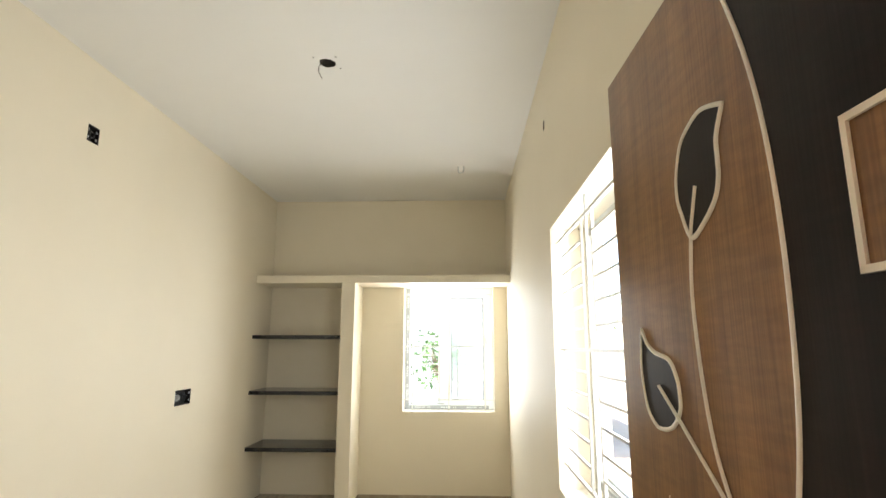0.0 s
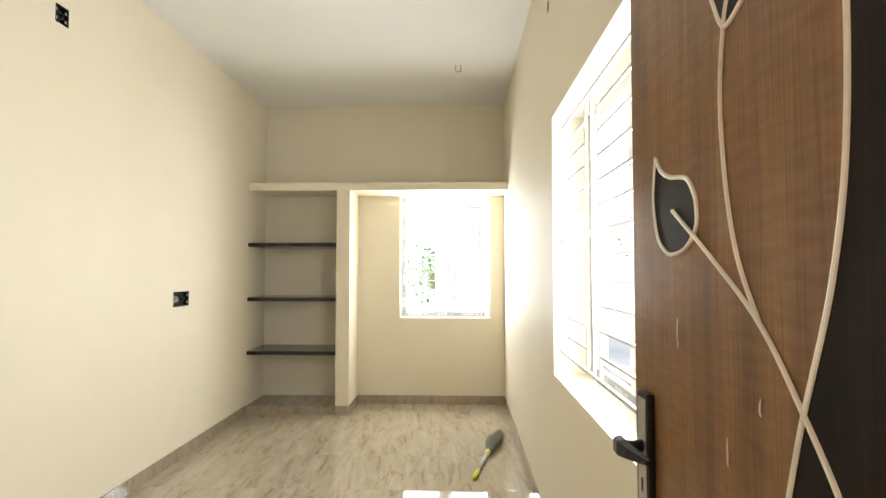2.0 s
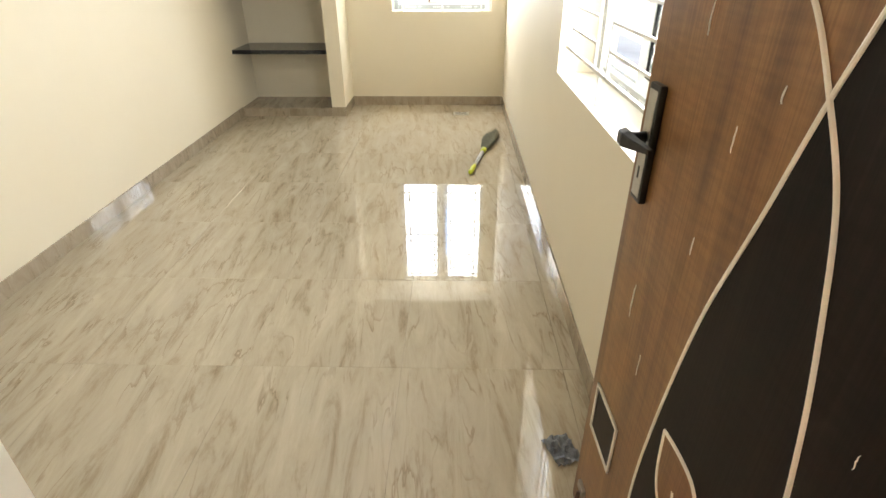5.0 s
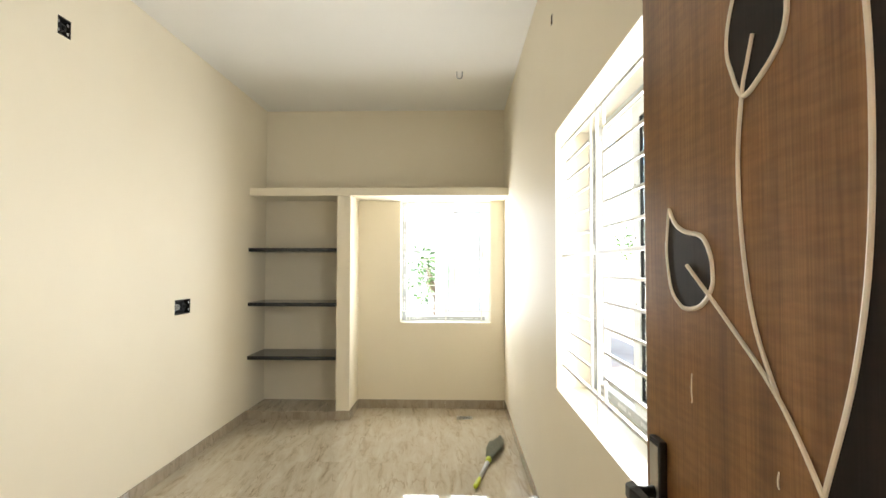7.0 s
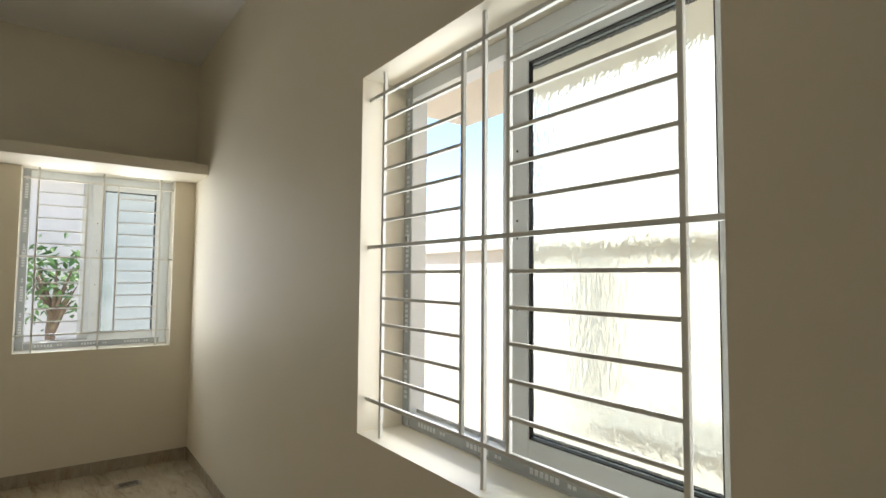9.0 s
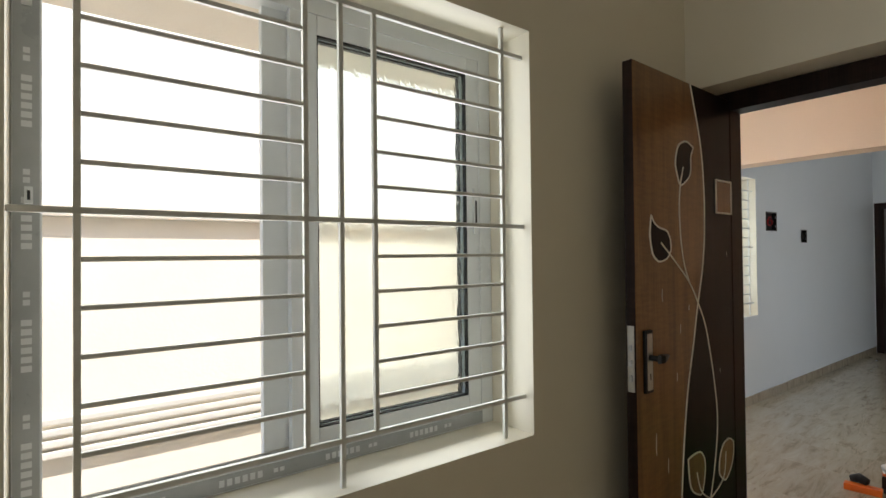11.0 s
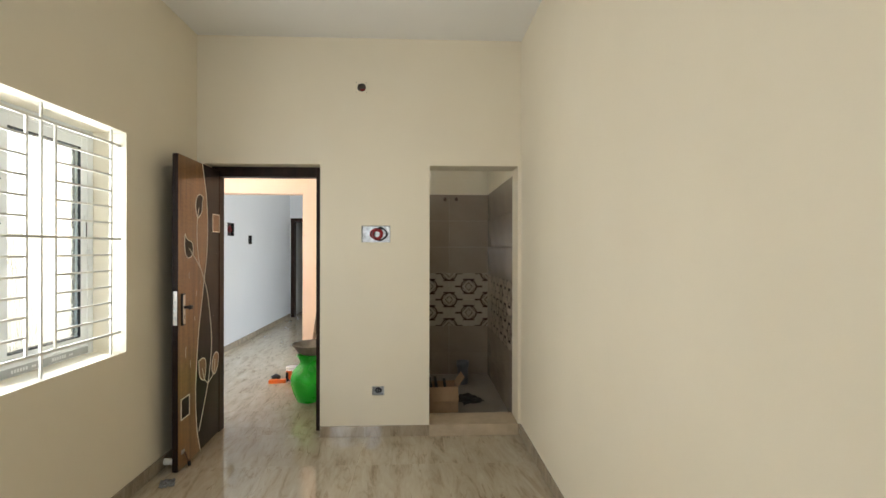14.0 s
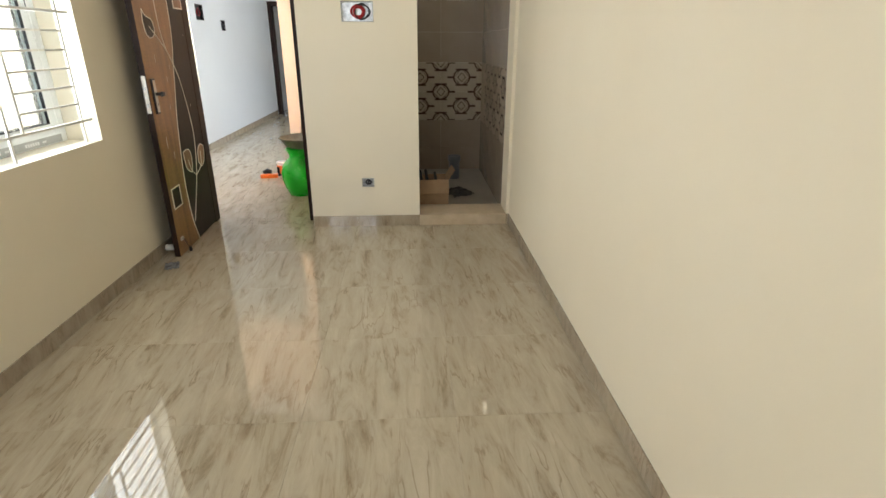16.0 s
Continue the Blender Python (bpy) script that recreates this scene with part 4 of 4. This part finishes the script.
def clad(wall, m, length, rows=7, z0=-0.03):
    """Tiles a wall: m puts the wall's foot at the origin, x along it, y out of it. Rows 3 and 4 carry the pattern."""
    cache = {}
    for r in range(rows):
        a = 0.0
        while a < length - 0.02:
            w = min(TW, length - a)
            decor = r in (2, 3)
            if w > TW - 0.001:
                me = DECOR if decor else PLAIN
            else:
                me = cache.setdefault((round(w, 3), decor), None) or tile_mesh(w, TH, DECOR_TILE if decor else BATH_TILE)
                cache[(round(w, 3), decor)] = me
            o = new("tile", me)
            o.parent = wall
            o.matrix_local = m @ Matrix.Translation((a, 0, z0 + r * TH))
            if decor and w > TW - 0.001:
                p = new("motif", PATTERN)
                p.parent = o
            a += TW


clad(wall_bath_south, pose(0, BY, 0), BX)
clad(wall_west, pose(0, BY + TT, 0, 0, 0, -90) @ Matrix.Translation((-(-T - BY - TT), 0, 0)), -T - BY - TT)
carton = thing("carton", pose(0.60, -0.60, 0.02, 0, 0, 4), "open brown cardboard carton on the bathroom floor", "box")
part("wall_front", box_bm(-0.14, 0.10, 0, 0.12, 0.105, 0.225), CARD, carton)
part("wall_back", box_bm(-0.14, -0.12, 0, 0.12, -0.115, 0.225), CARD, carton)
part("wall_side", box_bm(-0.14, -0.115, 0, -0.135, 0.10, 0.225), CARD, carton)
part("wall_side", box_bm(0.115, -0.115, 0, 0.12, 0.10, 0.225), CARD, carton)
part("base", box_bm(-0.135, -0.115, 0, 0.115, 0.10, 0.005), CARD, carton)
fl = part("flap", box_bm(-0.14, 0, -0.12, 0.12, 0.004, 0), CARD, carton)
fl.matrix_local = pose(0, 0.107, 0.226, 12, 0, 0)
fl = part("flap", box_bm(-0.004, -0.115, 0, 0, 0.10, 0.10), CARD, carton)
fl.matrix_local = pose(-0.138, 0, 0.225, 0, -35, 0)
for i, (x, y, h) in enumerate(((0.07, 0.02, 0.30), (0.02, -0.05, 0.28), (-0.06, -0.02, 0.26))):
    b = thing("tool_handle", pose(0.60 + x, -0.60 + y, 0.026, 8 * (i - 1), 6, 0), "dark tool handle standing in the carton", "tool")
    part("shaft", tube(bmesh.new(), [(0, 0, 0.0), (0, 0, h * 0.6), (0.004, 0, h)], [0.014, 0.016, 0.012], 10), BLACKSHEET, b, smooth=True)
crumple("black_sheet", 0.345, -0.88, 0.02, 0.24, 0.30, 25, BLACKSHEET, "black plastic sheet on the bathroom floor", "sheet", 6, 0.02)
pipe = thing("pipe_stub", pose(0.33, -1.48, 0.02), "grey plastic pipe stub standing on the bathroom floor", "pipe")
part("pipe", lathe(bmesh.new(), [(0.056, 0), (0.056, 0.18), (0.066, 0.185), (0.066, 0.24), (0.058, 0.24), (0.058, 0.186), (0.05, 0.18), (0.05, 0.0)], 32), GREYPIPE, pipe, smooth=True)
for x in (0.50, 0.37):
    tap = thing("pipe_outlet", pose(x, BY + TT, 2.02), "capped brass water outlet high on the tiles", "pipe")
    bm = tube(bmesh.new(), [(0, 0, 0), (0, 0.03, 0), (0, 0.045, -0.02)], [0.020, 0.016, 0.014], 12)
    part("nipple", bm, RUST, tap, smooth=True)

# ---- outside ----
# pale slabs added as reflectors, bouncing sunlight up to the ceilings
yard = structure(link_bm("bounce_slab", box_bm(W + T + 0.005, -8.0, -0.45, 4.2, 12.0, -0.40), CONCRETE))
structure(link_bm("bounce_slab", box_bm(-4.0, D + T + 0.005, -0.45, W + T, 12.0, -0.40), CONCRETE))
structure(link_bm("ground", box_bm(-60, -60, -0.6, 60, 60, -0.45), SOIL))


def house(name, x0, y0, x1, y1, height, paint, label):
    h = thing(name, pose((x0 + x1) / 2, (y0 + y1) / 2, -0.45), label, "house")
    a, b = (x1 - x0) / 2, (y1 - y0) / 2
    part("wall", box_bm(-a, -b, 0, a, b, height), paint, h)
    part("roof", box_bm(-a - 0.25, -b - 0.25, height, a + 0.25, b + 0.25, height + 0.15, bevel=0.01), OUTWALL, h)
    part("parapet", box_bm(-a, -b, height + 0.15, a, b, height + 0.8), OUTWALL, h)
    return h


# invented house that cuts off the bright horizon behind the alcove window
house("rear_sky_block", -5.0, 10.6, 4.6, 18.0, 3.4, CONCRETE, "pale house block added to screen the sky behind the alcove")
# another invented house: a sunlit white backdrop for the side window
house("backdrop_house", 6.6, -6.0, 14.0, 5.2, 5.2, OUTWALL, "pale house block added as a bright backdrop beyond the compound wall")
comp = thing("compound_wall", pose(4.35, 1.0, -0.45), "pale compound wall with a framed moulding of raised bands", "wall")
part("wall", box_bm(-0.08, -7.0, 0, 0.08, 3.5, 2.06), OUTWALL, comp)
part("coping", box_bm(-0.12, -7.0, 2.06, 0.12, 3.5, 2.12, bevel=0.01), OUTWALL, comp)
for k in range(4):
    d = 0.056 * k
    hi, lo = 1.67 - d, 0.99 + d * 0.85
    part("moulding", box_bm(-0.115 + 0.006 * k, -1.9 + d, lo, -0.08, hi, lo + 0.030, bevel=0.006), CONCRETE, comp, "raised horizontal plaster band")
    part("moulding", box_bm(-0.115 + 0.006 * k, hi - 0.030, lo + 0.030, -0.08, hi, 1.98, bevel=0.006), CONCRETE, comp, "raised upright plaster band")
gate = thing("red_gate", pose(6.25, 9.95, -0.45, 0, 0, -20), "red painted slatted steel gate", "gate")
for k in range(9):
    part("slat", box_bm(-0.45, -0.012, 0.15 + k * 0.17, 0.45, 0.012, 0.27 + k * 0.17, bevel=0.003), REDPAINT, gate)
for x in (-0.50, 0.45):
    part("post", box_bm(x, -0.03, 0, x + 0.06, 0.03, 1.75, bevel=0.005), REDPAINT, gate)


def tree(x, y, height, spread, crown_low, seed, label, leaves=1700):
    rnd = random.Random(seed)
    t = thing("tree", pose(x, y, -0.45), label, "tree", "garden trees")
    bm = bmesh.new()
    tube(bm, smooth_line([(0, 0, 0), (0.05, 0.02, height * 0.25), (-0.03, 0.05, height * 0.55), (0.04, 0, height * 0.85)], steps=5), [0.11 - 0.0055 * i for i in range(16)], 9)
    tips = []
    for k in range(14):
        a, z = rnd.uniform(0, math.tau), rnd.uniform(crown_low, height * 0.8)
        r = spread * rnd.uniform(0.45, 1.0)
        tip = Vector((r * math.cos(a), r * math.sin(a), z + rnd.uniform(0.1, 0.5)))
        tube(bm, [(0, 0, z - 0.2), tip * 0.5 + Vector((0, 0, z * 0.45)), tip], [0.04, 0.022, 0.008], 6)
        tips.append(tip)
    part("trunk", bm, BARK, t, smooth=True)
    bm = bmesh.new()
    for k in range(leaves):
        c = rnd.choice(tips) + Vector((rnd.gauss(0, 0.26), rnd.gauss(0, 0.26), rnd.gauss(0, 0.2)))
        turn = Euler((rnd.uniform(-1, 1), rnd.uniform(-1, 1), rnd.uniform(0, 6.28))).to_matrix()
        s = rnd.uniform(0.05, 0.10)
        bm.faces.new([bm.verts.new(c + turn @ Vector(p) * s) for p in ((-1, 0, 0), (0, -0.4, 0.1), (1, 0, -0.1), (0, 0.4, 0.1))])
    tagged(part("crown", bm, LEAVES, t), kind="stuff")
    return t


tree(7.3, 12.4, 3.4, 1.4, 1.6, 1, "small leafy green tree by the red gate")
tree(1.62, 9.6, 1.95, 0.30, 1.25, 2, "young leafy green tree behind the alcove", 300)

# ---- floor tiles and skirting, last ----
_tiles = {}


def floor_tiles(parent, x0, x1, y0, y1, ox, oy, material, pitch=0.6):
    i0, i1 = math.floor((x0 - ox) / pitch), math.ceil((x1 - ox) / pitch)
    j0, j1 = math.floor((y0 - oy) / pitch), math.ceil((y1 - oy) / pitch)
    for i in range(i0, i1):
        for j in range(j0, j1):
            a, b = max(x0, ox + i * pitch), min(x1, ox + (i + 1) * pitch)
            c, d = max(y0, oy + j * pitch), min(y1, oy + (j + 1) * pitch)
            if b - a < 0.01 or d - c < 0.01:
                continue
            key = (round(b - a, 3), round(d - c, 3), material.name)
            if key not in _tiles:
                bm = box_bm(0.0004, 0.0004, -0.006, b - a - 0.0004, d - c - 0.0004, 0)
                top = [e for e in bm.edges if all(abs(v.co.z) < 1e-6 for v in e.verts)]
                bmesh.ops.bevel(bm, geom=top, offset=0.0004, segments=1, affect="EDGES")
                me = bpy.data.meshes.new("tile")
                bm.to_mesh(me)
                bm.free()
                me.materials.append(material)
                _tiles[key] = me
            o = new("tile", _tiles[key])
            o.parent = parent
            o.location = (a, c, 0)


floor_tiles(floor, 0, W, 0, D, 0.013, 0.53, FLOOR_TILE)
floor_tiles(floor, 1.558, 2.435, -T, 0, 0.013, 0.53, FLOOR_TILE)
floor_tiles(floor_hall, BX + 0.12, HX, -2.3, -T, 0.013, 0.53, FLOOR_TILE)
floor_tiles(floor_hall, -0.4, HX, HY - 2.05, -2.3, 0.013, 0.53, FLOOR_TILE)


def skirting(p, q, material=SKIRT_TILE, h=0.085, t=0.008):
    """A row of tile strips along a wall's foot from p to q; the room lies to the left of that way."""
    p, q = Vector((*p, 0)), Vector((*q, 0))
    n = (q - p).length
    turn = math.degrees(math.atan2(q.y - p.y, q.x - p.x))
    base = structure(thing("baseboard", pose(p.x, p.y, 0, 0, 0, turn), "grey-brown marble tile skirting", "baseboard"))
    a = 0.0
    while a < n - 0.01:
        w = min(0.6, n - a)
        key = (round(w, 3), "skirt")
        if key not in _tiles:
            me = bpy.data.meshes.new("tile")
            bm = box_bm(0.0006, 0.0003, 0, w - 0.0006, t, h, bevel=0.0012)
            bm.to_mesh(me)
            bm.free()
            me.materials.append(material)
            _tiles[key] = me
        o = new("tile", _tiles[key])
        o.parent = base
        o.location = (a, 0, 0)
        a += 0.6


skirting((0, 4.58), (0, 0.0))
skirting((W, 0.0), (W, D))
skirting((W - 0.01, D), (0.98, D))
skirting((0.978, D - 0.01), (0.978, 4.59))
skirting((0.978, 4.59), (0.848, 4.59))
skirting((0.01, 0), (1.556, 0))
skirting((2.437, 0), (W - 0.01, 0))
skirting((HX, HY), (HX, -T))
skirting((HX, -T), (W, -T))
skirting((BX + 0.12, -T), (BX + 0.12, -2.1))
skirting((BX + 0.13, -2.1), (2.15, -2.1))
